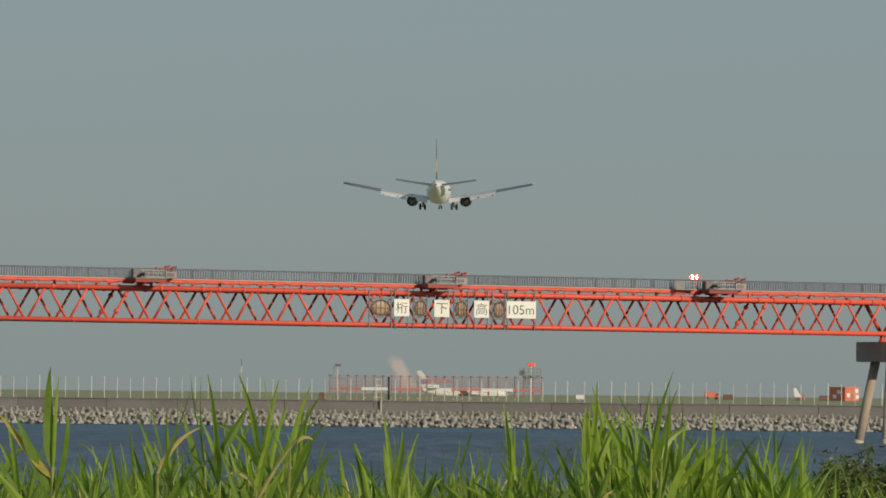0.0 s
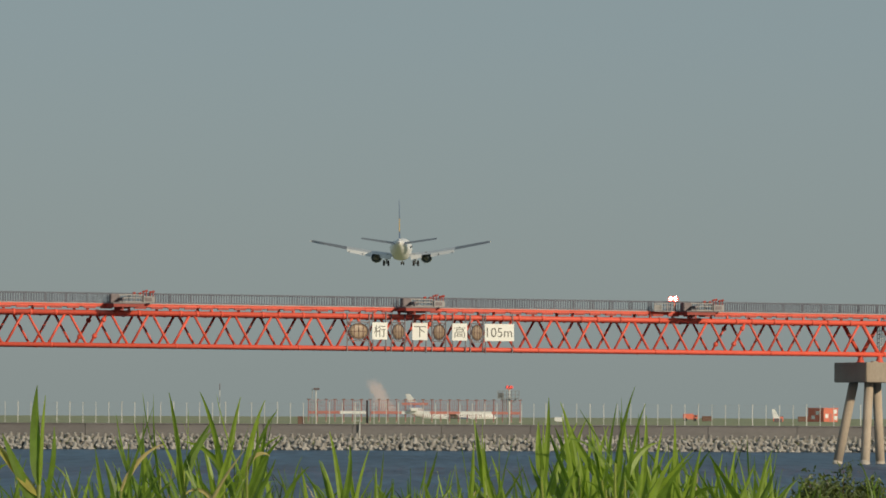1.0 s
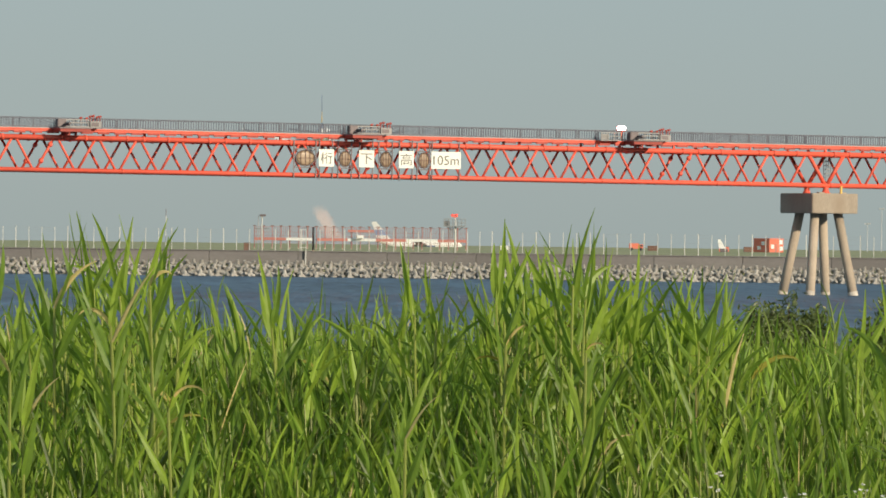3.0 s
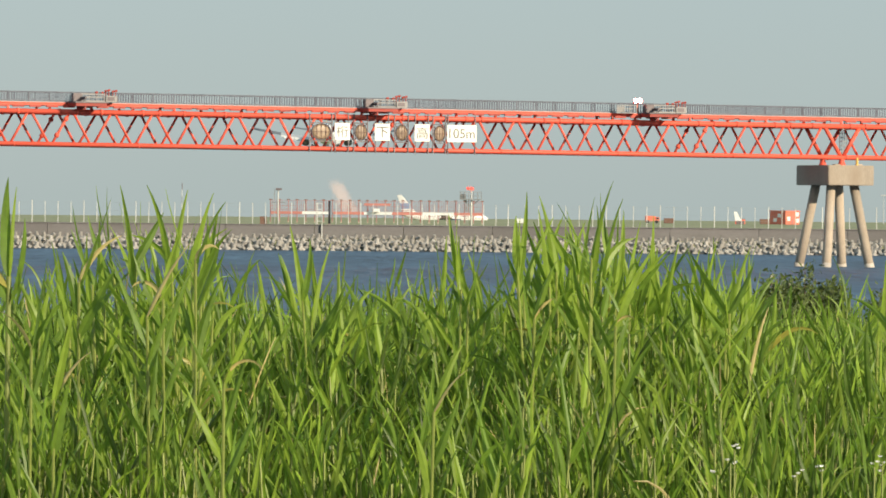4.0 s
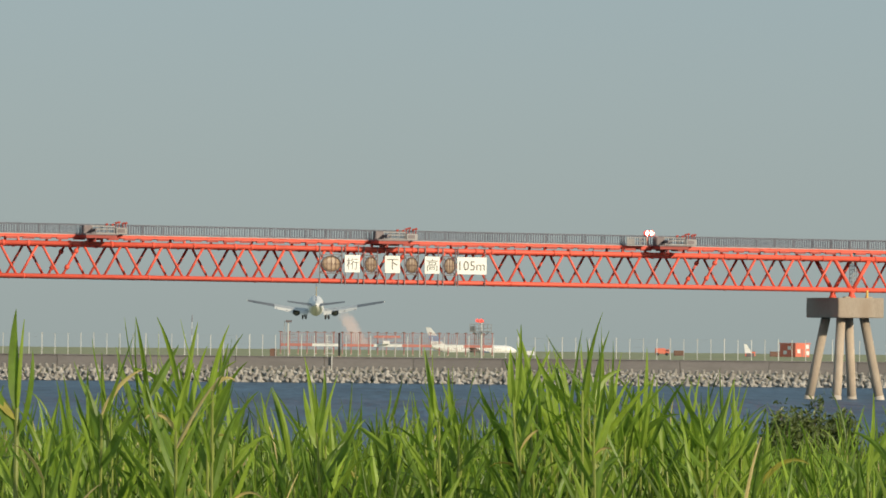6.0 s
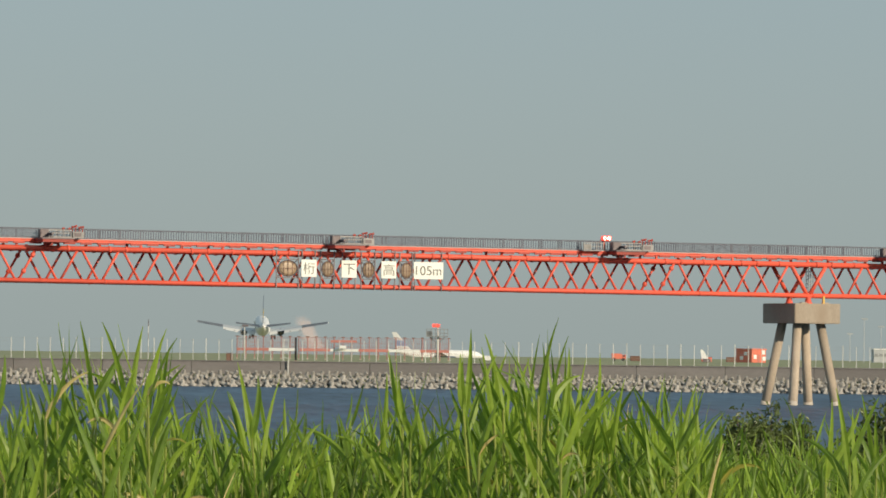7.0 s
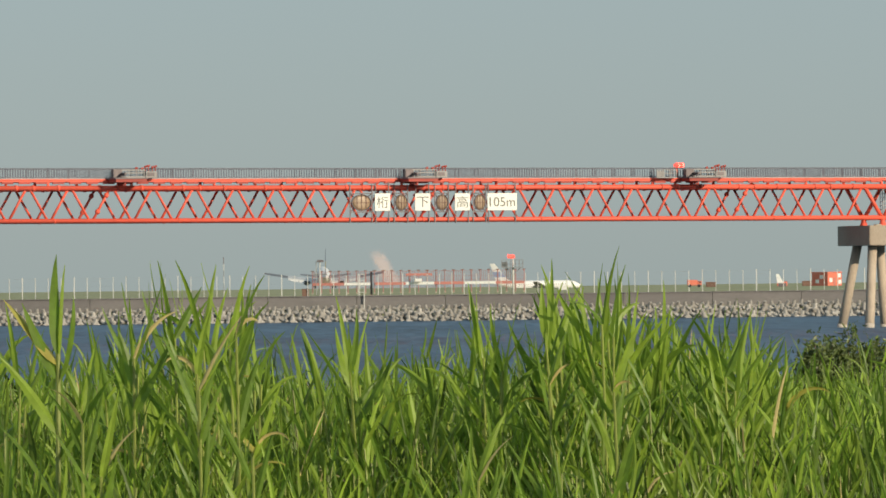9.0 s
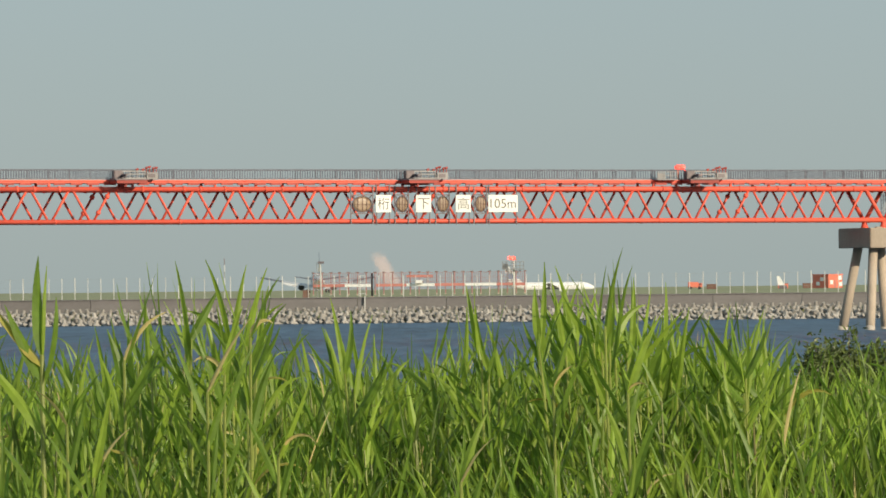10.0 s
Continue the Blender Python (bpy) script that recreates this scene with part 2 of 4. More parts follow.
# ---- ground and water ----
def make_ground():
    prof = [(-60, 2.9), (6, 2.9), (14, 2.75), (30, 2.4), (60, 1.9), (110, 1.3), (150, 0.6), (175, -0.5), (220, -3), (835, -3), (846, -1.5),
            (850, 1.6), (853, 1.7), (853.5, 3.2), (856, 3.42), (900, 3.45), (1200, 3.45), (1800, 3.45), (2450, 3.45), (2580, 1.2), (2850, 1.2), (3050, 3.45), (3600, 3.45), (4950, 3.45)]
    g = Geo()
    xs = [-900, -300, -120, -60, -30, -12, -5, 0, 5, 12, 30, 60, 120, 300, 900]
    rows = []
    for y, z in prof:
        rows.append([(x, y, z + (0.12 * noise.noise((x * 0.4, y * 0.3, 0)) if 0 < y < 170 else 0)) for x in xs])
    g.loft(rows, closed=False)
    ob = new("ground", g.mesh("ground", LAND, True))
    tagged(ob, "green grass airfield and overgrown bank round the water", "ground", kind="structure")
    w = Geo()
    w.v = [(-900, 120, 0), (900, 120, 0), (900, 851, 0), (-900, 851, 0)]
    w.f = [(0, 1, 2, 3)]
    tagged(new("water", w.mesh("water", WATER)), "ruffled dark blue sea water of the inlet", "water", kind="structure")


make_ground()


def make_sea_wall():
    wall = thing("sea_wall", "long grey-brown concrete sea wall behind armour blocks", "sea wall", kind="structure")
    for k in range(-14, 15):
        g = Geo().box((k * 12 + 0.03, 851.6, 1.0), (k * 12 + 11.97, 853.6, 3.38))
        part("wall_panel", g, WALL, wall)
        part("coping", Geo().box((k * 12 + 0.03, 851.45, 3.38), (k * 12 + 11.97, 853.7, 3.5)), WALL, wall)
    part("marker_post", Geo().box((-11.05, 851.2, 1.7), (-10.9, 851.4, 3.6)), POST, wall, "pale painted marker post")
    # tetrapods on a slope
    def tetra_geo(g, size, m):
        c = Vector((0, 0, 0))
        dirs = [Vector((0, 0, 1))] + [Vector((math.cos(a) * 0.943, math.sin(a) * 0.943, -0.333)) for a in (0, 2.094, 4.189)]
        for d in dirs:
            a, b = m @ (c + d * size * 0.02), m @ (c + d * size * 0.62)
            g.tube(a, b, size * 0.27, size * 0.185, 8)
    shared = []
    for k in range(6):
        g = Geo()
        tetra_geo(g, 1.12, pose(0, 0, 0, 20 * k + 170 * (k % 2), 13 * k, 55 * k))
        shared.append(g.mesh("armour_block", TETRA, False))
    slope = thing("armour_slope", "pale weathered concrete tetrapod armour blocks at the water's edge", "breakwater", kind="structure")
    rng = random.Random(5)
    for row, (y, z, count) in enumerate(((845.0, 0.15, 150), (847.2, 1.0, 150))):
        for i in range(count):
            x = -82 + 165 * (i + 0.5 * row) / count
            part("armour_block", shared[(i + 3 * row) % 2 if rng.random() < 0.9 else rng.randint(2, 5)], TETRA, slope,
                 m=pose(x + rng.uniform(-0.15, 0.15), y + rng.uniform(-0.2, 0.2), z + rng.uniform(-0.12, 0.12), rng.uniform(-5, 5), rng.uniform(-5, 5), rng.uniform(-6, 6)))
    rest = Geo()
    for row, (y, z) in enumerate(((848.3, 0.6), (849.6, 1.55), (846.2, 0.6))):
        for i in range(170):
            x = -82 + 165 * (i + 0.25 + 0.5 * row) / 170
            tetra_geo(rest, 1.08, pose(x, y + rng.uniform(-0.1, 0.1), z + rng.uniform(-0.1, 0.1), 20 * (i % 3) + rng.uniform(-12, 12), rng.uniform(-12, 12), 60 * (i % 2) + rng.uniform(-15, 15)))
    tagged(part("armour_rubble", rest, TETRA, slope), kind="stuff")


make_sea_wall()

# ---- the light bridge ----
YAW = 23.0
BR = pose(0, 614, 0, 0, 0, YAW)         # x along the bridge, y across it to the back
WIDE = 4.2
ZB, ZT = 11.14, 14.24                   # axes of the lower and upper tubes
NODE, STEP = 47.66, 4.21


def fall(s):
    return -0.0028 * s


def make_bridge():
    tilt = pose(0, 0, 0, 0, math.degrees(0.0028), 0)
    br = thing("light_bridge", "orange-red tubular steel truss bridge carrying approach lights over water", "bridge", BR @ tilt)
    lo, hi = NODE - 29 * STEP, NODE + 10 * STEP
    # tubes with collars at the joints of the sections
    for y, where in ((0, "front"), (WIDE, "back")):
        for z, r, nm in ((ZB, 0.22, "lower_chord"), (ZT, 0.25, "upper_chord")):
            g = Geo().tube((lo, y, z), (hi, y, z), r, n=14)
            part(nm, g, RED, br, smooth=True)
    leg = Geo().tube((STEP / 2 - 0.15, 0, ZT), (0.15, 0, ZB), 0.125, n=8).mesh("diagonal", RED, True)
    leg2 = Geo().tube((-STEP / 2 + 0.15, 0, ZT), (-0.15, 0, ZB), 0.125, n=8).mesh("diagonal", RED, True)
    def sleeve():
        a, b = Vector((STEP / 2 - 0.15, 0, ZT)), Vector((0.15, 0, ZB))
        g = Geo().tube(a, b, 0.125, n=8)
        for u in (0.22, 0.72):
            g.tube(a.lerp(b, u - 0.06), a.lerp(b, u + 0.06), 0.14, n=8, ends=((0.2, 0.24), (0.8, 0.24)))
        return g.mesh("diagonal", RED, True)
    heavy = [Geo().tube((sg * (STEP / 2 - 0.1), 0, ZT), (sg * 0.1, 0, ZB), 0.2, n=10).mesh("diagonal", RED, True) for sg in (1, -1)]
    spliced = sleeve()
    collar = Geo().tube((-0.12, 0, 0), (0.12, 0, 0), 0.31, n=12).mesh("collar", RED, True)
    for k in range(-10, 29):
        s = NODE - k * STEP
        for y in (0, WIDE):
            sp = k in (4, 12, 20, 28, -4)
            part("diagonal", heavy[0] if k == 0 else spliced if sp else leg, RED, br, m=pose(s, y, 0))
            part("diagonal", heavy[1] if k == 0 else leg2, RED, br, m=pose(s, y, 0))
            part("collar", collar, RED, br, m=pose(s + 0.9, y, ZT))
            if k % 2 == 0:
                part("collar", collar, RED, br, m=pose(s + 2.6, y, ZT))
            if k % 3 == 0:
                part("collar", collar, RED, br, m=pose(s + 0.5, y, ZB) @ Matrix.Diagonal((0.8, 0.82, 0.82, 1)))
        part("floor_beam", Geo().tube((s, 0, ZB), (s, WIDE, ZB), 0.12, n=8), RED, br, smooth=True)
        part("top_beam", Geo().tube((s + STEP / 2, 0, ZT), (s + STEP / 2, WIDE, ZT), 0.12, n=8), RED, br, smooth=True)
        part("wind_brace", Geo().tube((s, 0, ZB), (s + STEP, WIDE, ZB), 0.07, n=6), RED, br, smooth=True)
        # stools that carry the walkway
        part("stool", Geo().box((s - 0.1, 0.1, ZT + 0.15), (s + 0.1, 0.35, ZT + 0.62)), RED, br)
        part("stool", Geo().box((s - 0.1, WIDE - 0.35, ZT + 0.15), (s + 0.1, WIDE - 0.1, ZT + 0.62)), RED, br)
    for y in (0.0, WIDE - 0.3):
        part("walkway_girder", Geo().box((lo, y, ZT + 0.6), (hi, y + 0.3, ZT + 0.78)), RED, br)
        part("girder_flange", Geo().box((lo, y - 0.08, ZT + 0.78), (hi, y + 0.38, ZT + 0.88)), RED, br)
    clip = Geo().box((-0.58, -0.18, ZT + 0.40), (0.58, -0.02, ZT + 0.61)).mesh("cable_tray", RED_DARK)
    for i in range(int((hi - lo) / 1.7)):
        part("cable_tray", clip, RED_DARK, br, m=pose(lo + 0.6 + i * 1.7, 0, 0.0))
    part("deck", Geo().box((lo, 0.05, ZT + 0.885), (hi, WIDE - 0.05, ZT + 0.95)), STEEL, br, "grey steel grating deck")
    zr = ZT + 0.95
    bar = Geo()
    n = int((hi - lo) / 0.26)
    for y in (0.12, WIDE - 0.12):
        for i in range(n):
            x = lo + 0.26 * i
            bar.box((x - 0.028, y - 0.028, zr), (x + 0.028, y + 0.028, zr + 0.93))
    tagged(part("railing_infill", bar, RAIL, br, "thin grey railing bars"), kind="stuff")
    post = Geo().box((-0.036, -0.036, 0), (0.036, 0.036, 0.98)).mesh("railing_post", RAIL)
    for y in (0.12, WIDE - 0.12):
        for i in range(int((hi - lo) / 2.1)):
            part("railing_post", post, RAIL, br, m=pose(lo + i * 2.1, y, zr))
        part("handrail", Geo().box((lo, y - 0.035, zr + 0.9), (hi, y + 0.035, zr + 0.97)), RAIL, br)
        part("lower_rail", Geo().box((lo, y - 0.02, zr + 0.08), (hi, y + 0.02, zr + 0.13)), RAIL, br)
    # pedestals over the piers
    for s in (NODE, NODE - 27 * STEP):
        for y in (0, WIDE):
            g = Geo().tube((s, y, ZB - 0.15), (s, y, ZB - 0.85), 0.30, 0.5, n=10, ends=((0.3, 0.26), (0.75, 0.36)))
            part("bearing_pedestal", g, RED, br, smooth=True)
    # ladder cage inside the truss at the pier
    cage = Geo()
    for dx in (-0.25, 0.25):
        for dy in (-0.25, 0.25):
            cage.tube((NODE + 1.2 + dx, 2.1 + dy, ZB + 0.2), (NODE + 1.2 + dx, 2.1 + dy, ZT + 0.8), 0.04, n=6)
    for i in range(8):
        cage.box((NODE + 0.93, 1.83, ZB + 0.4 + 0.4 * i), (NODE + 1.47, 2.37, ZB + 0.46 + 0.4 * i))
    part("ladder_cage", cage, STEEL, br, "grey steel ladder cage")
    return br


BRIDGE = make_bridge()


def make_pier(s):
    p = thing("bridge_pier", "weathered concrete pier cap on four raked piles in the water", "pier", BR @ pose(s + 0.35, WIDE / 2, 0), "piers under the bridge")
    cap = bevelled(Geo().box((-2.55, -3.6, 8.2), (2.55, 3.6, 10.2)), 0.06)
    part("pile_cap", cap, CONCRETE, p)
    part("marker_post", Geo().box((0.75, -3.3, 10.19), (0.95, -3.1, 10.95)), GOLD, p, "small yellow marker post")
    for b in (-1.2, 1.3):
        part("lifting_block", bevelled(Geo().box((b - 0.3, -3.0, 10.19), (b + 0.3, -2.4, 10.32)), 0.03, 1), CONCRETE, p)
    for a in (1, -1):
        for b in (1, -1):
            g = Geo().tube((a * 1.28, b * 1.68, 8.25), (a * 2.77, b * 3.5, -2.5), 0.47, n=18)
            part("pier_leg", g, CONCRETE, p, smooth=True)
            part("leg_collar", Geo().tube((a * 2.375, b * 3.018, 0.35), (a * 2.493, b * 3.162, -0.5), 0.5, n=18), FOOT, p, "pale salt-bleached pile foot", smooth=True)
    return p


PIER = make_pier(NODE)
make_pier(NODE - 27 * STEP)


def make_station(s):
    """A cross bar of approach lights on the deck, with its cabinet."""
    st = thing("approach_light_station", "dark cross bar of approach lights with grey cabinet and red lamps", "light station",
               BR @ pose(s, 0, 15.2 + fall(s)), "approach light stations")
    part("cross_bar", Geo().box((-0.2, -2.4, -0.42), (2.9, -0.2, -0.12)), RED_DARK, st)
    part("bar_rim", Geo().box((-0.3, -2.5, -0.12), (3.0, -0.2, 0.0)), STEEL_DARK, st)
    for k in range(5):
        y = -2.2 + k * 0.45
        part("light_unit", Geo().tube((0.8, y, 0.0), (0.8, y, 0.28), 0.05, n=8).tube((0.8, y - 0.14, 0.36), (0.8, y + 0.16, 0.36), 0.12, 0.15, n=10), STEEL_DARK, st)
        part("bracket", Geo().box((0.72, y - 0.05, -0.75), (0.86, y + 0.05, -0.42)), RED_DARK, st)
    cab = part("cabinet", bevelled(Geo().box((0.0, -1.1, 0.0), (0.85, -0.4, 0.82)), 0.03), STEEL_DARK, st, "dark equipment cabinet")
    part("cabinet_door", Geo().box((0.08, -1.13, 0.08), (0.77, -1.1, 0.74)), STEEL_DARK, cab)
    part("lamp_platform", Geo().box((0.9, -0.9, 0.02), (3.3, -0.1, 0.14)), CABINET, st)
    for x in (0.95, 1.7, 2.45, 3.2):
        part("platform_post", Geo().tube((x, -0.85, 0.1), (x, -0.85, 0.72), 0.05, n=6), CABINET, st)
    for z in (0.42, 0.7):
        part("platform_rail", Geo().box((0.92, -0.88, z), (3.25, -0.82, z + 0.10)), CABINET, st)
    box = part("transformer_box", bevelled(Geo().box((3.35, -0.95, 0.0), (4.5, -0.25, 0.62)), 0.03), CABINET, st, "grey transformer box")
    part("box_panel", Geo().box((3.5, -0.98, 0.15), (4.2, -0.95, 0.5)), STEEL_DARK, box)
    for x, h in ((2.5, 0.9), (3.1, 0.88), (3.45, 1.05), (3.75, 1.12), (4.15, 1.0), (4.45, 1.06)):
        part("red_lamp", Geo().tube((x, -0.6, 0.6), (x, -0.6, h), 0.04, n=6).tube((x - 0.11, -0.6, h), (x + 0.13, -0.6, h + 0.05), 0.10, n=8), RED_DARK, st)
    return st


first = make_station(-33.7 - 0.9)
for k in range(1, 4):
    s = -34.6 + 30.04 * k
    copy_thing(first, BR @ pose(s, 0, 15.2 + fall(s)))


def text_mesh(body, height, material):
    """Letters of the built-in font as a thin mesh, standing upright and facing -y."""
    cu = bpy.data.curves.new("letters", "FONT")
    cu.body, cu.align_x, cu.align_y, cu.size, cu.extrude, cu.offset = body, "CENTER", "CENTER", height, 0.01, -0.008
    ob = new("letters", cu)
    dg = bpy.context.evaluated_depsgraph_get()
    me = bpy.data.meshes.new_from_object(ob.evaluated_get(dg))
    bpy.data.objects.remove(ob)
    me.materials.clear()
    me.materials.append(material)
    xs, ys = [v.co.x for v in me.vertices], [v.co.y for v in me.vertices]
    if xs:
        cx, cy = (min(xs) + max(xs)) / 2, (min(ys) + max(ys)) / 2
        me.transform(Matrix.Translation((-cx, -cy, 0)))
    me.transform(Matrix.Rotation(radians(90), 4, "X"))
    return me


def along(px):
    """Station on the bridge's front for an angle px / F to the right."""
    c, s = math.cos(radians(YAW)), math.sin(radians(YAW))
    return px / F * 614 / (c - px / F * s)


def make_sign(px0, px1, body, size):
    s0, s1 = along(px0), along(px1)
    s, w = (s0 + s1) / 2, (s1 - s0) / 2
    z = 12.83 + fall(s)
    b = thing("clearance_sign", f"white square sign board lettered {body} on the truss", "sign", BR @ pose(s, -0.42, z), "clearance signs")
    part("board", bevelled(Geo().box((-w, -0.03, -0.84), (w, 0.03, 0.84)), 0.012, 1), SIGN, b)
    me = text_mesh(body, size, INK)
    wide = max(v.co.x for v in me.vertices) * 2
    me.transform(Matrix.Diagonal((1.72 * w / wide if len(body) > 1 else 1.5 * w / wide, 1, 1, 1)))
    part("lettering", me, INK, b, "black letters", m=pose(0, -0.042, 0))
    for x in (-w + 0.12, w - 0.12):
        part("hanger", Geo().box((x - 0.045, 0.035, -2.05), (x + 0.045, 0.12, 1.9)), STEEL_DARK, b)
    for z in (-0.6, 0.6):
        part("clamp_bar", Geo().box((-w, 0.12, z - 0.05), (w, 0.2, z + 0.05)), STEEL_DARK, b)


make_sign(-126, -99, "桁", 1.22)
make_sign(-55, -28, "下", 1.22)
make_sign(15.5, 42, "高", 1.22)
make_sign(73, 125, "105m", 1.3)


def make_round_mark(px0, px1):
    s0, s1 = along(px0), along(px1)
    s, w = (s0 + s1) / 2, (s1 - s0) / 2
    b = thing("round_channel_mark", "yellowed round wire-meshed channel mark in a dark square frame", "channel mark", BR @ pose(s, -0.35, 12.78 + fall(s)), "round channel marks")
    rx, rz = w * 0.9, 0.8

    def oval(q, y):
        return [(rx * q * math.cos(a), y, rz * q * math.sin(a)) for a in (2 * math.pi * k / 28 for k in range(28))]
    part("disc", Geo().loft([oval(0.9, 0.04), oval(0.92, 0.0), oval(0.6, -0.03), oval(0.2, -0.035)]), MESHY, b, smooth=True)
    part("rim", Geo().loft([oval(1.0, 0.06), oval(1.02, -0.05), oval(0.98, -0.1), oval(0.9, -0.05), oval(0.9, 0.06)], cap=False), STEEL_DARK, b, "dark steel rim", True)
    for q in (-0.45, 0.0, 0.45):
        h = math.sqrt(1 - q * q)
        part("guard_bar", Geo().box((q * rx - 0.02, -0.12, -rz * h), (q * rx + 0.02, -0.09, rz * h)), BROWN, b)
    part("guard_bar", Geo().box((-rx, -0.15, -0.02), (rx, -0.125, 0.02)), BROWN, b)
    for sg in (1, -1):
        part("brace", Geo().tube((-w * sg, 0.16, -0.9), (w * sg, 0.16, 0.9), 0.05, n=6), STEEL_DARK, b)
    for x in (-w, w):
        part("frame_bar", Geo().box((x - 0.05, 0.02, -1.95), (x + 0.05, 0.1, 1.75)), STEEL_DARK, b)
    for z in (-0.9, 0.9):
        part("frame_bar", Geo().box((-w, 0.02, z - 0.05), (w, 0.1, z + 0.05)), STEEL_DARK, b)


make_round_mark(-169, -130)
make_round_mark(-91, -67)
make_round_mark(-19, 5)
make_round_mark(49, 71)

# beacons: a lamp head that turns, with a bright lens on one side and dim red lenses on all
HEADS = []


def make_beacon(m, height, label):
    b = thing("flashing_beacon", label, "beacon", m, "flashing beacons")
    part("stand", Geo().box((-0.08, -0.08, 0), (0.08, 0.08, height)).box((-0.45, -0.1, height - 0.08), (0.45, 0.1, height)), FAR_RED, b)
    for x in (-0.24, 0.24):
        head = part("lamp_head", Geo().tube((0, 0, 0.04), (0, 0, 0.30), 0.09, n=14, ends=((0.15, 0.11), (0.85, 0.11))), FLASH_RED, b, "red glowing lamp head", True, pose(x, 0, height + 0.03))
        # lens oversized, so that its glowing disc also stands in for the flash's glare
        lens = Geo().tube((0, -0.10, 0.17), (0, -0.15, 0.17), 0.23, 0.22, n=14)
        part("back_plate", Geo().tube((0, -0.05, 0.17), (0, -0.09, 0.17), 0.236, n=16), STEEL_DARK, head)
        part("bright_lens", lens, FLASH_WHITE, head, "bright white flash lens")
        # added sleeve, made to glow so the lamp shows red from every side
        glow_sleeve = [[(r * math.cos(a), y, 0.17 + r * math.sin(a)) for a in (2 * math.pi * k / 16 for k in range(16))] for r, y in ((0.235, -0.08), (0.24, -0.46), (0.234, -0.46), (0.232, -0.1))]
        part("glow_sleeve", Geo().loft(glow_sleeve, cap=False), FLASH_RED, head, "added red glowing sleeve round the lens")
        HEADS.append((head, x, height + 0.03, len(HEADS) // 2))
    return b


sb = along(414)


def make_service_platform(s):
    p = thing("service_platform", "small grey railed service platform on the bridge walkway", "platform", BR @ pose(s, -0.75, 15.19 + fall(s)))
    part("floor", Geo().box((-1.1, -0.05, -0.08), (1.1, 0.85, 0.0)), CABINET, p)
    for x in (-1.05, -0.35, 0.35, 1.05):
        part("post", Geo().box((x - 0.035, -0.03, 0), (x + 0.035, 0.03, 0.72)), CABINET, p)
    for z in (0.34, 0.68):
        part("rail", Geo().box((-1.1, -0.045, z), (1.1, 0.005, z + 0.07)), CABINET, p)
    part("panel", Geo().box((-1.0, 0.03, 0.05), (-0.2, 0.07, 0.6)), CABINET, p)


make_service_platform(along(388))
make_beacon(BR @ pose(sb, 0.25, 15.2 + fall(sb)), 1.0, "red and white flashing beacon on the bridge railing")


# ---- the airfield ----
def at(px, y, z=3.45):
    return Vector((px / F * y, y, z))


def make_fence():
    f = thing("perimeter_fence", "pale posts of the airfield perimeter fence with thin wire", "fence", pose(0, 862, 3.43))
    plain = Geo().box((-0.042, -0.042, 0), (0.042, 0.042, 2.85)).box((-0.065, -0.065, 2.85), (0.065, 0.065, 2.9)).mesh("fence_post", POST)
    stout = Geo().box((-0.055, -0.055, 0), (0.055, 0.055, 2.95)).box((-0.08, -0.08, 2.95), (0.08, 0.08, 3.0)).mesh("fence_post", POST)
    u = 862 / F
    runs = ([(-152 - 22.95 * k) * u for k in range(38)], [(-119 + 21.75 * k) * u for k in range(15)], [(215.6 + 23.93 * k) * u for k in range(34)])
    for run in runs:
        for k, x in enumerate(run):
            part("fence_post", stout if k % 4 == 2 else plain, POST, f, m=pose(x, 0, 0))
    for z in (0.3, 1.0, 1.7, 2.4, 2.8):
        part("wire", Geo().box((-78, -0.006, z), (78, 0.006, z + 0.012)), STEEL, f)


make_fence()


def make_antenna_row():
    """The landing system's red and white antenna frames."""
    y = 1150.0
    k = y / F
    a = thing("antenna_array", "red and white landing antenna array on a long frame", "antenna array", pose(0, y, 3.45))
    bands = [(-235, -179, 0), (-179, -132, 1), (-124, -70, 0), (-70, -20, 1), (-20, 34, 0), (34, 89, 1), (89, 139, 0)]
    for x0, x1, white in bands:
        part("beam", Geo().box((x0 * k, -0.3, 1.5), (x1 * k, 0.3, 2.0)), WHITE if white else HAZED_RED, a)
    part("upper_beam", Geo().box((-70 * k, -0.2, 3.15), (-23 * k, 0.2, 3.55)), HAZED_RED, a)
    part("hut", bevelled(Geo().box((-54 * k, -1.4, 2.01), (-42 * k, 1.4, 2.6)), 0.05, 1), WHITE, a)
    for i in range(25):
        x = (-235 + 15.6 * i) * k
        part("mast", Geo().tube((x, 0, 0), (x, 0, 4.1), 0.11, 0.09, n=6), PALE_RED, a)
        part("dipole", Geo().box((x - 0.3, -0.08, 4.05), (x + 0.3, 0.08, 4.2)), BROWN, a)
        part("footing", Geo().box((x - 0.15, -0.15, -0.05), (x + 0.15, 0.15, 0.2)), CONCRETE, a)
    for z in (2.3, 3.0, 3.97):
        part("stay_wire", Geo().box((-235 * k, -0.02, z), (139 * k, 0.02, z + 0.05)), PALE_RED, a)
    screen = Geo()
    for i in range(110):
        x = (-235 + 3.4 * i) * k
        screen.box((x - 0.03, 0.1, 0.9), (x + 0.03, 0.14, 4.0))
    tagged(part("reflector_screen", screen, PALE_RED, a, "thin red wire screen, its colour dulled for haze"), kind="stuff")


make_antenna_row()


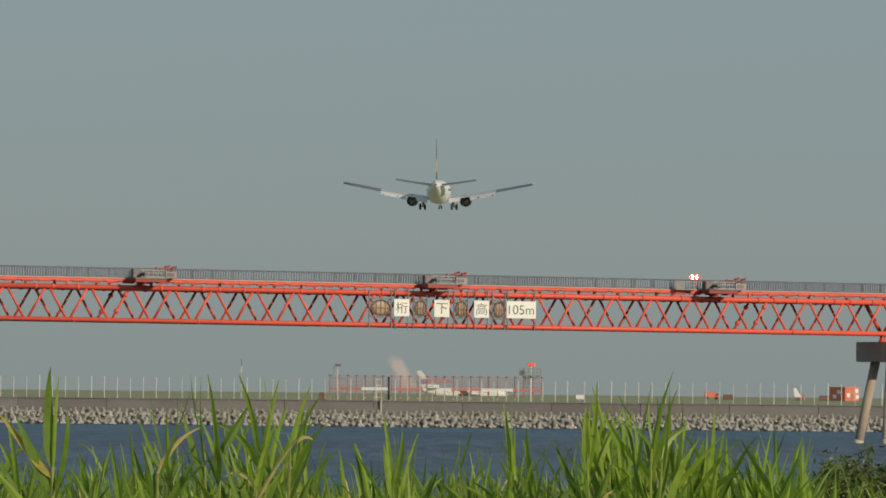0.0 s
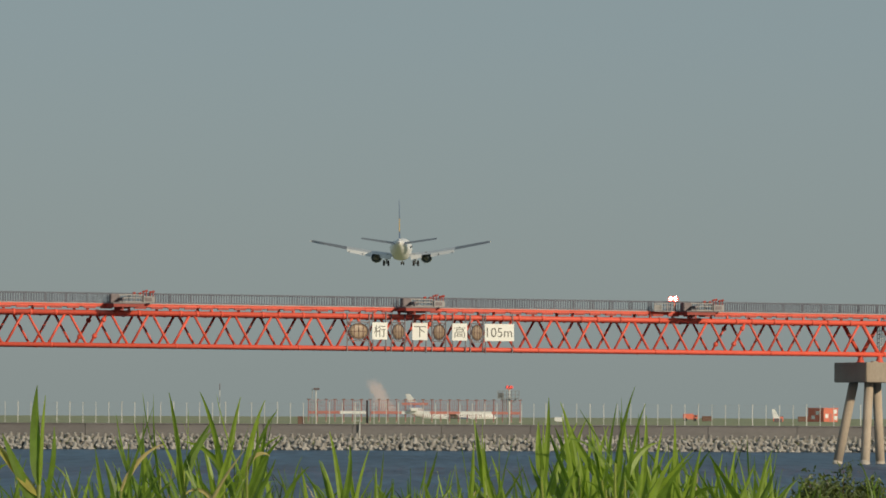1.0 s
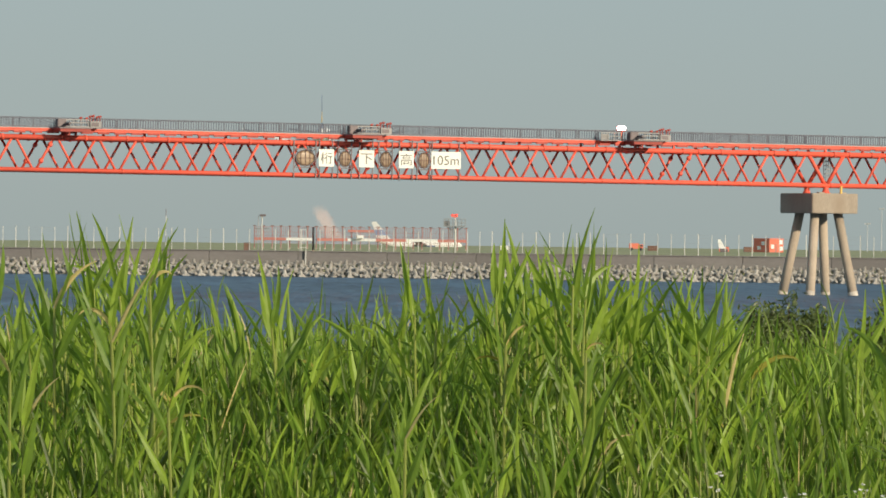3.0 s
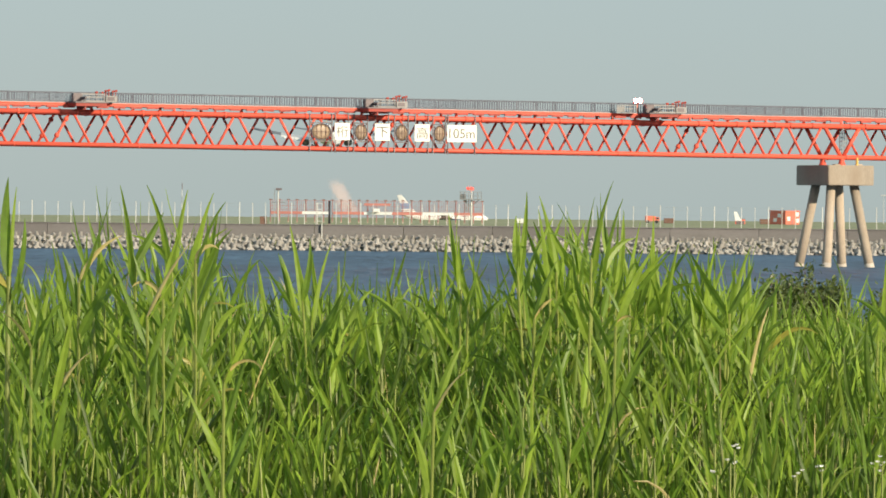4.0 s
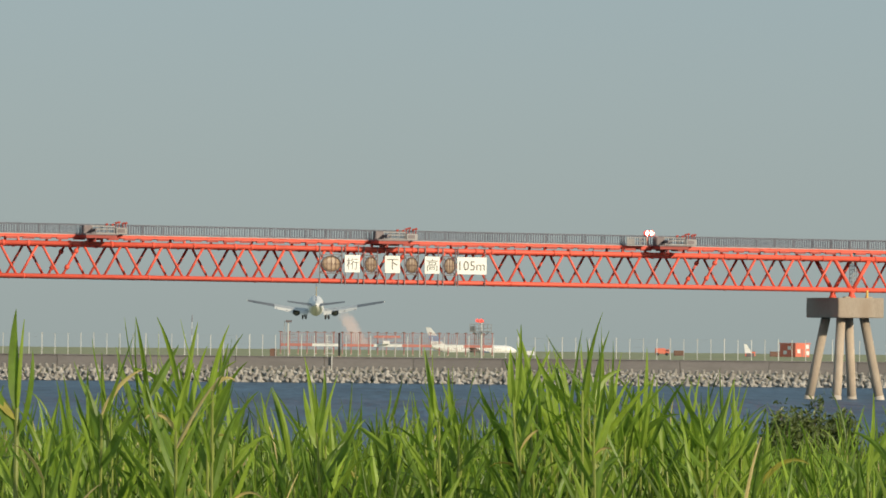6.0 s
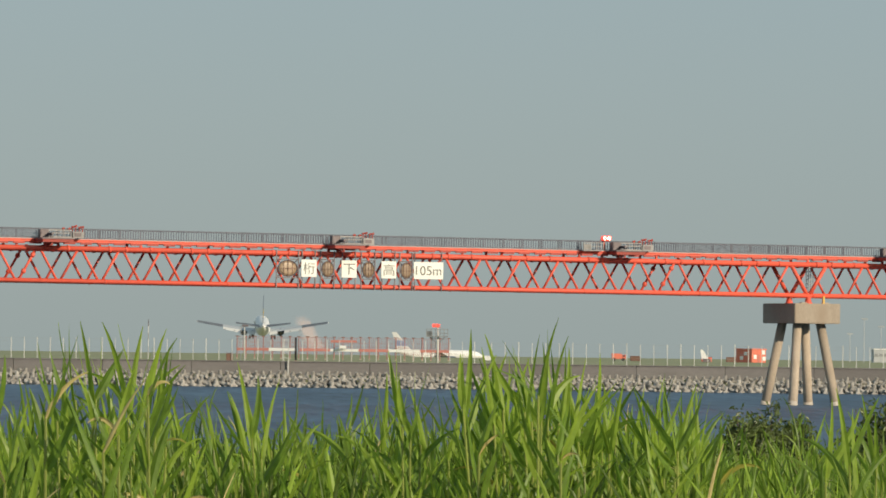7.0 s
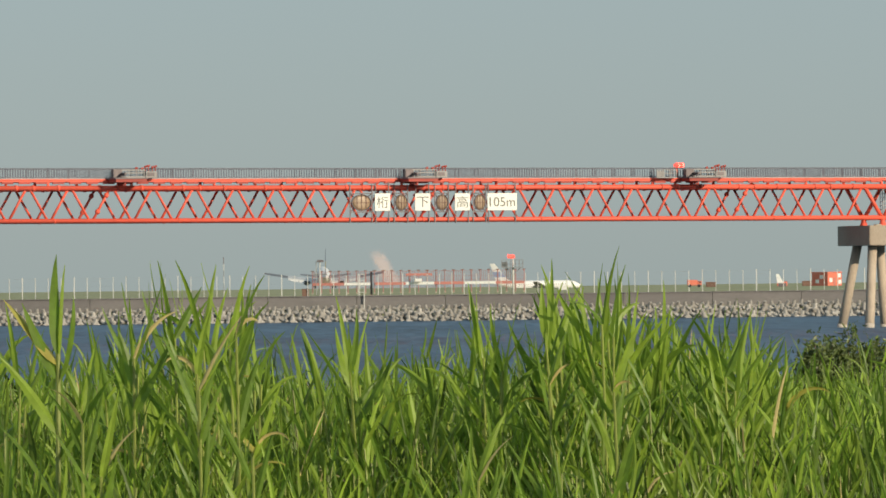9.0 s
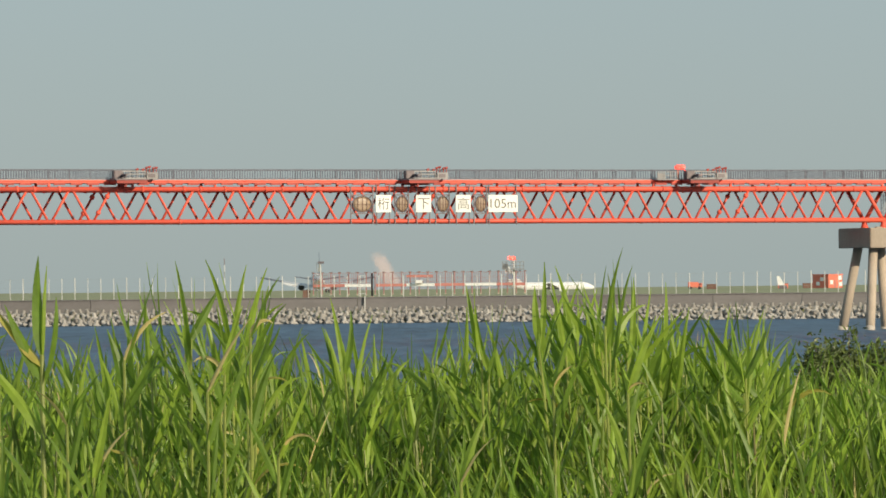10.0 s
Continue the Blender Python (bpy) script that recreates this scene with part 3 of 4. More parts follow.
def make_tower(px, y, top, platform):
    p = at(px, y)
    t = thing("light_tower", "slender pale pole with a railed lamp platform by the fence", "light tower", pose(p.x, p.y, 3.43))
    part("pole", Geo().tube((0, 0, 0), (0, 0, top), 0.16, 0.13, n=10), POST, t, smooth=True)
    part("platform_floor", Geo().box((-1.6, -0.7, platform), (1.4, 0.7, platform + 0.14)), STEEL, t)
    for x in (-1.55, -0.95, -0.35, 0.3, 0.85, 1.35):
        for y in (-0.68, 0.62):
            part("platform_post", Geo().box((x - 0.045, y, platform + 0.14), (x + 0.045, y + 0.06, platform + 1.1)), STEEL, t)
    for z in (0.5, 1.04):
        for y in (-0.69, 0.63):
            part("platform_rail", Geo().box((-1.6, y, platform + z), (1.4, y + 0.06, platform + z + 0.08)), STEEL, t)
    part("equipment_box", bevelled(Geo().box((-1.5, -0.5, platform + 0.15), (-0.75, 0.3, platform + 0.85)), 0.03, 1), STEEL, t, "grey steel equipment box")
    part("bracket", Geo().tube((-1.1, 0, platform), (0, 0, platform - 0.9), 0.06, n=6), STEEL, t)
    part("bracket", Geo().tube((1.0, 0, platform), (0, 0, platform - 0.9), 0.06, n=6), STEEL, t)
    cage = Geo()
    for x in (-0.85, -0.3):
        for y in (-0.3, 0.25):
            cage.tube((x, y, platform - 1.5), (x, y, platform), 0.035, n=6)
    for i in range(5):
        cage.box((-0.88, -0.33, platform - 1.5 + 0.33 * i), (-0.27, 0.28, platform - 1.44 + 0.33 * i))
    part("ladder_cage", cage, STEEL, t)
    part("ladder", Geo().box((-0.75, -0.1, 0), (-0.7, -0.05, platform)).box((-0.45, -0.1, 0), (-0.4, -0.05, platform)), STEEL, t)
    return t


make_tower(120, 868, 4.85, 3.6)
pt = at(119.5, 868, 3.43 + 4.55)
make_beacon(pose(pt.x, pt.y, pt.z), 0.45, "red and white flashing beacon on a pale tower")


def make_masts():
    p = at(-131, 866, 3.43)
    m = thing("dark_mast", "short black steel mast at the airfield fence", "mast", pose(*p))
    part("shaft", Geo().tube((0, 0, 0), (0, 0, 3.3), 0.15, n=10), BLACK, m, smooth=True)
    part("base", Geo().box((-0.25, -0.25, 0), (0.25, 0.25, 0.15)), CONCRETE, m)
    p = at(-222, 880, 3.43)
    m = thing("wind_mast", "pale mast with a small lamp and instruments on top", "mast", pose(*p))
    part("shaft", Geo().tube((0, 0, 0), (0, 0, 4.9), 0.11, 0.09, n=10), POST, m, smooth=True)
    part("shaft_pair", Geo().tube((-0.5, 0, 0), (-0.5, 0, 4.9), 0.05, n=8), STEEL, m)
    part("cross_arm", Geo().box((-1.0, -0.06, 3.0), (1.0, 0.06, 3.12)), STEEL, m)
    part("lamp_box", Geo().box((-0.35, -0.25, 4.75), (0.5, 0.25, 5.05)), STEEL_DARK, m)
    p = at(-248, 866, 3.43)
    m = thing("junction_box", "rusty brown junction box by the fence", "box", pose(*p))
    part("body", bevelled(Geo().box((-0.45, -0.4, 0.0), (0.45, 0.4, 1.0)), 0.04, 1), BROWN, m)
    part("lid", Geo().box((-0.5, -0.45, 1.0), (0.5, 0.45, 1.08)), BROWN, m)
    p = at(-149, 865, 3.43)
    m = thing("white_gate", "pale tubular frame gate in the fence", "gate", pose(*p))
    for x in (-0.42, 0.42):
        part("upright", Geo().tube((x, 0, 0), (x, 0, 3.0), 0.045, n=8), POST, m)
    for z in (0.5, 1.3, 2.1, 2.95):
        part("rung", Geo().tube((-0.42, 0, z), (0.42, 0, z), 0.04, n=8), POST, m)
    p = at(-392, 900, 3.43)
    m = thing("banded_pole", "dark and white banded pole standing behind the fence", "pole", pose(*p))
    for i in range(6):
        part("band", Geo().tube((0, 0, i * 0.95), (0, 0, i * 0.95 + 0.95), 0.055, n=8), STEEL_DARK if i == 5 else STEEL if i % 2 else POST, m)
    p = at(935, 866, 3.43)
    m = thing("dark_mast", "short black steel mast at the airfield fence", "mast", pose(*p))
    part("shaft", Geo().tube((0, 0, 0), (0, 0, 3.3), 0.15, n=10), BLACK, m, smooth=True)
    for px, y, w in ((204, 930, 0.3), (209, 870, 0.42)):
        p = at(px, y, 3.43)
        m = thing("marker_board", "small white marker board in the airfield grass", "marker", pose(*p), "marker boards")
        part("board", Geo().box((-w, -0.03, 0.5), (w, 0.03, 1.1)), WHITE, m)
        part("leg", Geo().box((-0.26, -0.02, 0), (-0.2, 0.02, 0.5)), STEEL, m)
        part("leg", Geo().box((0.2, -0.02, 0), (0.26, 0.02, 0.5)), STEEL, m)


make_masts()


def make_shelter():
    y = 1700.0
    p = at(675, y)
    h = thing("checkered_shelter", "orange and white checkered equipment shelter on the airfield", "shelter", pose(*p, 0, 0, 45))
    w = 2.85
    part("wall", bevelled(Geo().box((-w, -w, 0), (w, w, 3.55)), 0.05, 1), FAR_RED, h)
    part("roof", Geo().box((-w - 0.15, -w - 0.15, 3.55), (w + 0.15, w + 0.15, 3.75)), FAR_RED, h)
    for x, z in ((1.2, 2.2), (1.4, 0.5), (-2.2, 1.0)):
        part("white_check", Geo().box((x, -w - 0.06, z), (x + 1.2, -w - 0.01, z + 1.1)), WHITE, h)
    for y, z in ((-1.2, 1.9), (0.3, 0.7)):
        part("white_check", Geo().box((-w - 0.06, y, z), (-w - 0.01, y + 1.2, z + 1.0)), WHITE, h)
    part("door", Geo().box((-0.6, -w - 0.05, 0.1), (0.3, -w - 0.01, 2.1)), HAZED_RED, h)
    p = at(438, 1700)
    v = thing("orange_truck", "small orange service truck parked on the grass", "truck", pose(*p))
    part("body", bevelled(Geo().box((-1.5, -1, 0.5), (1.2, 1, 2.0)), 0.1, 1), FAR_RED, v)
    part("cab", bevelled(Geo().box((1.2, -1, 0.5), (2.3, 1, 1.7)), 0.15, 1), FAR_RED, v)
    part("windscreen", Geo().box((1.5, -1.02, 1.15), (2.1, -1.0, 1.55)), GLASS, v)
    for x in (-0.9, 1.6):
        for yy in (-0.95, 0.95):
            part("wheel", Geo().tube((x, yy - 0.12, 0.42), (x, yy + 0.12, 0.42), 0.42, n=12), TYRE, v)
    for px, lab in ((470, 0), (596, 1), (640, 0)):
        p = at(px, 1750)
        v = thing("equipment_box", "low dark red equipment box far across the grass", "box", pose(*p), "far equipment boxes")
        part("body", bevelled(Geo().box((-1.4, -0.8, 0), (1.4, 0.8, 1.25)), 0.06, 1), FAR_RED if lab else BROWN, v)
        part("lid", Geo().box((-1.45, -0.85, 1.25), (1.45, 0.85, 1.4)), BROWN, v)


make_shelter()


def make_panel_antenna():
    p = at(592, 1600)
    v = thing("panel_antenna", "small white slanted antenna panel on a dark base", "antenna", pose(*p))
    part("base", bevelled(Geo().box((-0.4, -0.6, 0), (1.6, 0.6, 0.9)), 0.05, 1), STEEL_DARK, v)
    g = Geo()
    g.loft([[(-1.0, -0.1, 3.2), (-0.3, -0.1, 3.2), (-0.3, 0.1, 3.2), (-1.0, 0.1, 3.2)], [(-0.7, -0.2, 0.9), (1.0, -0.2, 0.9), (1.0, 0.2, 0.9), (-0.7, 0.2, 0.9)]])
    part("panel", g, WHITE, v)


make_panel_antenna()


def make_hangars():
    y = 2600.0
    for px0, px1, h, lab in ((890, 925, 5.2, "low pale grey airport hangar far across the airfield"), (925, 985, 6.5, "pale airport building with a dark window band")):
        a, b = px0 / F * y, px1 / F * y
        g = thing("hangar", lab, "building", pose((a + b) / 2, y, 3.45))
        w = (b - a) / 2 - 0.1
        part("wall", Geo().box((-w, -6, 0), (w, 6, h)), HANGAR, g)
        part("roof", Geo().box((-w - 0.2, -6.3, h), (w + 0.2, 6.3, h + 0.5)), WHITE, g)
        for i in range(4):
            x = -w + (i + 0.15) * w / 2
            part("window", Geo().box((x, -6.08, h * 0.45), (x + w * 0.36, -6.01, h * 0.7)), STEEL, g)
    for px, top in ((875, 17), (850, 11), (905, 14)):
        p = at(px, 2500)
        g = thing("floodlight_mast", "thin pale apron floodlight mast in the haze", "floodlight mast", pose(*p), "apron floodlight masts")
        part("shaft", Geo().tube((0, 0, 0), (0, 0, top), 0.17, 0.1, n=8), HANGAR, g)
        part("lamp_frame", Geo().box((-1.2, -0.2, top), (1.2, 0.2, top + 0.2)), HANGAR, g)
        for x in (-0.9, -0.3, 0.3, 0.9):
            part("floodlight", Geo().box((x - 0.2, -0.4, top + 0.2), (x + 0.2, 0.15, top + 0.5)), HANGAR, g)


make_hangars()


def make_plume():
    """Far steam: a slanting column whose density thins out to its edges and breaks up in lumps."""
    y = 4400.0
    k = y / F
    m = bpy.data.materials.new("thin_steam")
    m.use_nodes = True
    n, l = m.node_tree.nodes, m.node_tree.links
    b = n["Principled BSDF"]
    b.inputs["Base Color"].default_value, b.inputs["Roughness"].default_value = (0.82, 0.62, 0.57, 1), 1

    def calc(op, a, c):
        q = n.new("ShaderNodeMath")
        q.operation, q.use_clamp = op, op == "MULTIPLY"
        for i, v in enumerate((a, c)):
            if isinstance(v, (int, float)):
                q.inputs[i].default_value = v
            else:
                l.new(v, q.inputs[i])
        return q.outputs[0]
    tc, ax, tx = n.new("ShaderNodeTexCoord"), n.new("ShaderNodeSeparateXYZ"), n.new("ShaderNodeTexNoise")
    l.new(tc.outputs["Object"], ax.inputs[0])
    l.new(tc.outputs["Object"], tx.inputs["Vector"])
    tx.inputs["Scale"].default_value, tx.inputs["Detail"].default_value = 0.16 / k, 3
    wob = calc("MULTIPLY_ADD", tx.outputs[0], 24 * k)          # lumps push the edge in and out
    wob.node.inputs[2].default_value = -12 * k
    # the axis runs from the foot at x = 0 up and to the left
    off = calc("ADD", calc("MULTIPLY_ADD", ax.outputs["Z"], 0.5), ax.outputs["X"])
    off = calc("ABSOLUTE", calc("ADD", off, wob), 0)
    flare = calc("MULTIPLY_ADD", ax.outputs["Z"], 0.5 / (74 * k))      # the column widens towards its foot
    flare.node.inputs[2].default_value = 0.68
    off = calc("DIVIDE", off, calc("DIVIDE", 1.0, flare))
    edge, top, foot = (n.new("ShaderNodeMapRange") for _ in range(3))
    for r, a, c in ((edge, 17 * k, 5 * k), (top, 68 * k, 46 * k), (foot, 0, 12 * k)):
        r.interpolation_type = "SMOOTHSTEP"
        r.inputs["From Min"].default_value, r.inputs["From Max"].default_value = a, c
    l.new(off, edge.inputs[0])
    l.new(calc("ADD", ax.outputs["Z"], wob), top.inputs[0])
    l.new(ax.outputs["Z"], foot.inputs[0])
    fac = calc("MULTIPLY", calc("MULTIPLY", edge.outputs[0], top.outputs[0]), calc("MULTIPLY", foot.outputs[0], 0.25))
    tr, mix = n.new("ShaderNodeBsdfTransparent"), n.new("ShaderNodeMixShader")
    l.new(fac, mix.inputs[0])
    l.new(tr.outputs[0], mix.inputs[1])
    l.new(b.outputs[0], mix.inputs[2])
    l.new(mix.outputs[0], n["Material Output"].inputs[0])
    rings = []
    for i in range(15):
        z = 74 * i / 14
        rings.append([((-0.5 * z + 27 * math.cos(a)) * k, 12 * math.sin(a) * k, z * k) for a in (2 * math.pi * q / 24 for q in range(24))])
    ob = new("steam_plume", Geo().loft(rings).mesh("steam_plume", m, True))
    ob.matrix_world = pose(-90 * k, y, EYE)
    tagged(ob, "thin pinkish steam plume drifting up from far chimneys", "steam", kind="stuff")


make_plume()


# ---- aircraft ----
def airfoil(x, y, z, chord, thick, drop=0.0):
    """A wing section: nose at +y, z up."""
    up = [(t, thick * (1.5 * math.sqrt(t) - 1.5 * t) * (1 - 0.2 * t)) for t in (0.0, 0.04, 0.15, 0.35, 0.65, 1.0)]
    pts = [(x, y - t * chord, z + q * chord - drop * t * chord) for t, q in up]
    pts += [(x, y - t * chord, z - 0.55 * q * chord - drop * t * chord) for t, q in reversed(up[1:-1])]
    return pts


def make_airliner(name, label, gear=True, tail=NAVY, mark=GOLD):
    """A twin jet, nose to +y; the origin lies at ground level under the main wheels."""
    p = thing(name, label, "airliner")
    cz = 3.3
    stations = [(19.3, 0.05, -0.55), (18.9, 0.55, -0.5), (18.0, 1.05, -0.35), (16.5, 1.6, -0.12), (14.5, 1.9, 0), (10, 1.95, 0), (0, 1.95, 0), (-7, 1.95, 0),
                (-10, 1.85, 0.1), (-13, 1.5, 0.42), (-16, 1.0, 0.85), (-18.5, 0.5, 1.2), (-19.6, 0.22, 1.35)]
    rings = [[(r * math.cos(a), y, cz + dz + 1.03 * r * math.sin(a)) for a in (2 * math.pi * k / 28 for k in range(28))] for y, r, dz in stations]
    fus = part("fuselage", Geo().loft(rings), WHITE, p, smooth=True)
    part("tail_exhaust", Geo().tube((0, -19.5, cz + 1.35), (0, -19.9, cz + 1.35), 0.2, 0.16, n=10), HOT, fus)
    win = Geo().box((1.92, -0.13, -0.17), (1.965, 0.13, 0.17)).mesh("window", GLASS)
    win2 = Geo().box((-1.965, -0.13, -0.17), (-1.92, 0.13, 0.17)).mesh("window", GLASS)
    for k in range(22):
        part("window", win, GLASS, fus, m=pose(0, 12 - k * 0.95, cz + 0.35))
        part("window", win2, GLASS, fus, m=pose(0, 12 - k * 0.95, cz + 0.35))
    part("belly_fairing", Geo().loft([[(r * 1.5 * math.cos(a), y, cz - 1.35 + r * 0.8 * math.sin(a)) for a in (2 * math.pi * k / 16 for k in range(16))] for y, r in ((6.5, 0.2), (4.5, 0.95), (0, 1.1), (-4, 0.9), (-6, 0.2))]), WHITE, p, smooth=True)
    for sgn, side in ((1, "right"), (-1, "left")):
        def sec(x, le, z, ch, th, twist=0.09):
            return [(sgn * a, b, c) for a, b, c in airfoil(x, le, z, ch, th, twist)]
        zr = cz - 1.15
        mid = sec(10.4, 0.7, zr + 1.52, 3.3, 0.12, 0.14)
        inner = [sec(1.2, 5.6, zr, 7.6, 0.11, 0.05), sec(5.6, 3.1, zr + 0.65, 4.7, 0.11, 0.09), mid]
        outer = [mid, sec(16.8, -2.6, zr + 2.75, 1.8, 0.13, 0.22), sec(17.15, -2.95, zr + 2.75, 1.3, 0.10, 0.22)]
        if sgn < 0:
            inner, outer = [list(reversed(q)) for q in inner], [list(reversed(q)) for q in outer]
        w = part("wing", Geo().loft(inner), PALE_SKIN, p)
        # same wing as the pale inner part; the darker colour imitates shade
        part("outer_wing", Geo().loft(outer), GREY_SKIN, w, "outer wing with aileron, its shade put into dark grey")
        part("wing_tip_lamp", Geo().tube((sgn * 17.1, -2.9, zr + 2.66), (sgn * 17.3, -3.6, zr + 2.68), 0.09, n=8), WHITE, w)
        for (xa, ya, za, ca), (xb, yb, zb, cb) in (((1.95, -1.5, zr - 0.05, 1.5), (4.0, -1.55, zr + 0.2, 1.3)), ((5.75, -1.5, zr + 0.35, 1.35), (10.3, -2.55, zr + 1.15, 1.05))):
            fl = [[(sgn * a, b, c) for a, b, c in airfoil(x, y, z, ch, 0.10, 0.55)] for x, y, z, ch in ((xa, ya, za, ca), (xb, yb, zb, cb))]
            if sgn < 0:
                fl = [list(reversed(s)) for s in fl]
            part("flap", Geo().loft(fl), FLAP, w, "pale lowered flap")
        for x, y, z in ((4.0, -1.2, zr + 0.2), (7.3, -1.7, zr + 0.65), (9.9, -2.4, zr + 1.05)):
            part("flap_track", Geo().tube((sgn * x, y + 2.2, z), (sgn * x, y - 1.5, z - 0.55), 0.06, 0.05, n=8, ends=((0.3, 0.2), (0.7, 0.18))), GREY_SKIN, w, smooth=True)
        ex, ez = sgn * 4.83, cz - 1.72
        rg = [[(ex + r * math.cos(a), y, ez + (r * math.sin(a) if math.sin(a) > 0 else 0.93 * r * math.sin(a))) for a in (2 * math.pi * k / 24 for k in range(24))]
              for y, r in ((6.6, 0.86), (6.75, 0.95), (6.4, 1.04), (4.8, 1.1), (3.2, 0.98), (2.4, 0.86), (2.45, 0.8), (4.0, 0.78))]
        eng = part("engine", Geo().loft(rg, cap=False), ENGINE, p, "dark blue engine cowling", True)
        part("core_nozzle", Geo().tube((ex, 4.2, ez), (ex, 1.5, ez), 0.72, 0.36, n=16, ends=((0.5, 0.62),)), HOT, eng, smooth=True)
        part("exhaust_cone", Geo().tube((ex, 1.8, ez), (ex, 0.8, ez), 0.25, 0.04, n=12), HOT, eng, smooth=True)
        # closed dark disc added across the duct to imitate the shade inside
        part("duct_lining", Geo().tube((ex, 2.75, ez), (ex, 2.6, ez), 0.80, n=20), DUCT, eng, "dark disc painting the shade in the engine duct")
        part("fan", Geo().tube((ex, 5.9, ez), (ex, 5.7, ez), 0.8, n=18), HOT, eng)
        part("pylon", Geo().box((ex - 0.15, 0.8, ez + 0.7), (ex + 0.15, 5.2, ez + 1.15)), GREY_SKIN, eng)
        tp = [sec(0.6, -13.6, cz + 1.3, 3.9, 0.11, 0.09), sec(7.15, -17.0, cz + 2.25, 1.8, 0.13, 0.14)]
        if sgn < 0:
            tp = [list(reversed(s)) for s in tp]
        part("tailplane", Geo().loft(tp), GREY_SKIN, p)
        if gear:
            g = Geo().tube((sgn * 2.86, 0, 0.55), (sgn * 2.6, 0.1, 2.3), 0.13, 0.17, n=10).tube((sgn * 2.45, 0, 0.55), (sgn * 3.27, 0, 0.55), 0.09, n=8).tube((sgn * 2.8, 0, 1.0), (sgn * 1.5, 0.3, 2.3), 0.07, n=8)
            strut = part("main_gear_strut", g, STEEL, p)
            for x in (2.43, 3.29):
                wh = part("wheel", Geo().tube((sgn * x - 0.2, 0, 0.55), (sgn * x + 0.2, 0, 0.55), 0.46, n=20, ends=((0.15, 0.55), (0.85, 0.55))), TYRE, strut, smooth=True)
            part("gear_door", Geo().box((sgn * 3.05 - 0.03, -0.5, 1.1), (sgn * 3.05 + 0.03, 0.5, 2.2)), WHITE, p)
    # fin
    def fsec(z, le, ch, th):
        up = [(t, th * (1.5 * math.sqrt(t) - 1.5 * t)) for t in (0.0, 0.04, 0.15, 0.35, 0.65, 1.0)]
        return [(q * ch * 0.6, le - t * ch, z) for t, q in up] + [(-q * ch * 0.6, le - t * ch, z) for t, q in reversed(up[1:-1])]
    z0 = cz + 1.3
    part("fin_fairing", Geo().loft([fsec(z0 - 0.3, -9.0, 8.8, 0.08), fsec(z0 + 0.8, -12.2, 5.8, 0.09)]), WHITE, p)
    part("fin_base", Geo().loft([fsec(z0 + 0.8, -12.2, 5.8, 0.10), fsec(z0 + 2.2, -13.4, 5.1, 0.10)]), tail, p, "dark blue lower fin" if tail is NAVY else "pale grey lower fin")
    part("fin_middle", Geo().loft([fsec(z0 + 2.2, -13.4, 5.1, 0.10), fsec(z0 + 4.6, -15.4, 3.8, 0.10)]), mark, p, "coloured band on the fin")
    part("fin_top", Geo().loft([fsec(z0 + 4.6, -15.4, 3.8, 0.10), fsec(z0 + 8.1, -18.4, 2.0, 0.10)]), tail, p, "dark blue fin top" if tail is NAVY else "pale grey fin top")
    if gear:
        g = Geo().tube((0, 14.6, 0.35), (0, 14.4, 2.0), 0.11, 0.13, n=8).tube((-0.3, 14.6, 0.35), (0.3, 14.6, 0.35), 0.06, n=8)
        strut = part("nose_gear_strut", g, STEEL, p)
        for x in (-0.24, 0.24):
            part("wheel", Geo().tube((x - 0.1, 14.6, 0.35), (x + 0.1, 14.6, 0.35), 0.3, n=16, ends=((0.15, 0.35), (0.85, 0.35))), TYRE, strut, smooth=True)
    return p


PLANE = make_airliner("landing_airliner", "white twin-jet airliner with navy fin landing, wheels and flaps down")
# fin colours of the far airliner are paled to paint in haze
TAXI = make_airliner("taxiing_airliner", "white twin-jet airliner rolling along a far taxiway", True, FLAP, PALE_BLUE)

# ---- plants ----
def blade(g, root, heading, rise, length, width, droop, rng, seg=7):
    """A folded, curving leaf blade. heading: compass of its bend; rise: degrees from upright at the root."""
    h = Vector((math.cos(heading), math.sin(heading), 0))
    side0 = Vector((-h.y, h.x, 0))
    p, a, k = Vector(root), radians(rise), len(g.v)
    twist, face = rng.uniform(-0.7, 0.7), rng.choice((-1, 1)) * rng.uniform(0.3, 1.45)     # how far the blade turns its flat side
    for i in range(seg + 1):
        u = i / seg
        w = width * (min(1, 0.35 + 4 * u) * (1 - u ** 2.2)) * 0.5 + 0.0006
        d = h * math.sin(a) + Vector((0, 0, math.cos(a)))
        nrm = d.cross(side0)
        s = side0 * math.cos(face + twist * u) + nrm * math.sin(face + twist * u)
        up = s.cross(d) * w * 0.35
        g.v += [tuple(p - s * w + up), tuple(p), tuple(p + s * w + up)]
        p = p + d * (length / seg)
        a += radians(droop) / seg * (0.4 + 1.2 * u)
    for i in range(seg):
        q = k + 3 * i
        g.f += [(q, q + 1, q + 4, q + 3), (q + 1, q + 2, q + 5, q + 4)]


def stalk(g, root, top, r):
    g.tube(root, top, r, r * 0.45, 5)


def ground_z(x, y):
    prof = [(6, 2.9), (14, 2.75), (30, 2.4), (60, 1.9), (110, 1.3), (150, 0.6)]
    for (a, za), (b, zb) in zip(prof, prof[1:]):
        if y <= b:
            return za + (zb - za) * (y - a) / (b - a) - 0.12
    return 0.4


TALL = []


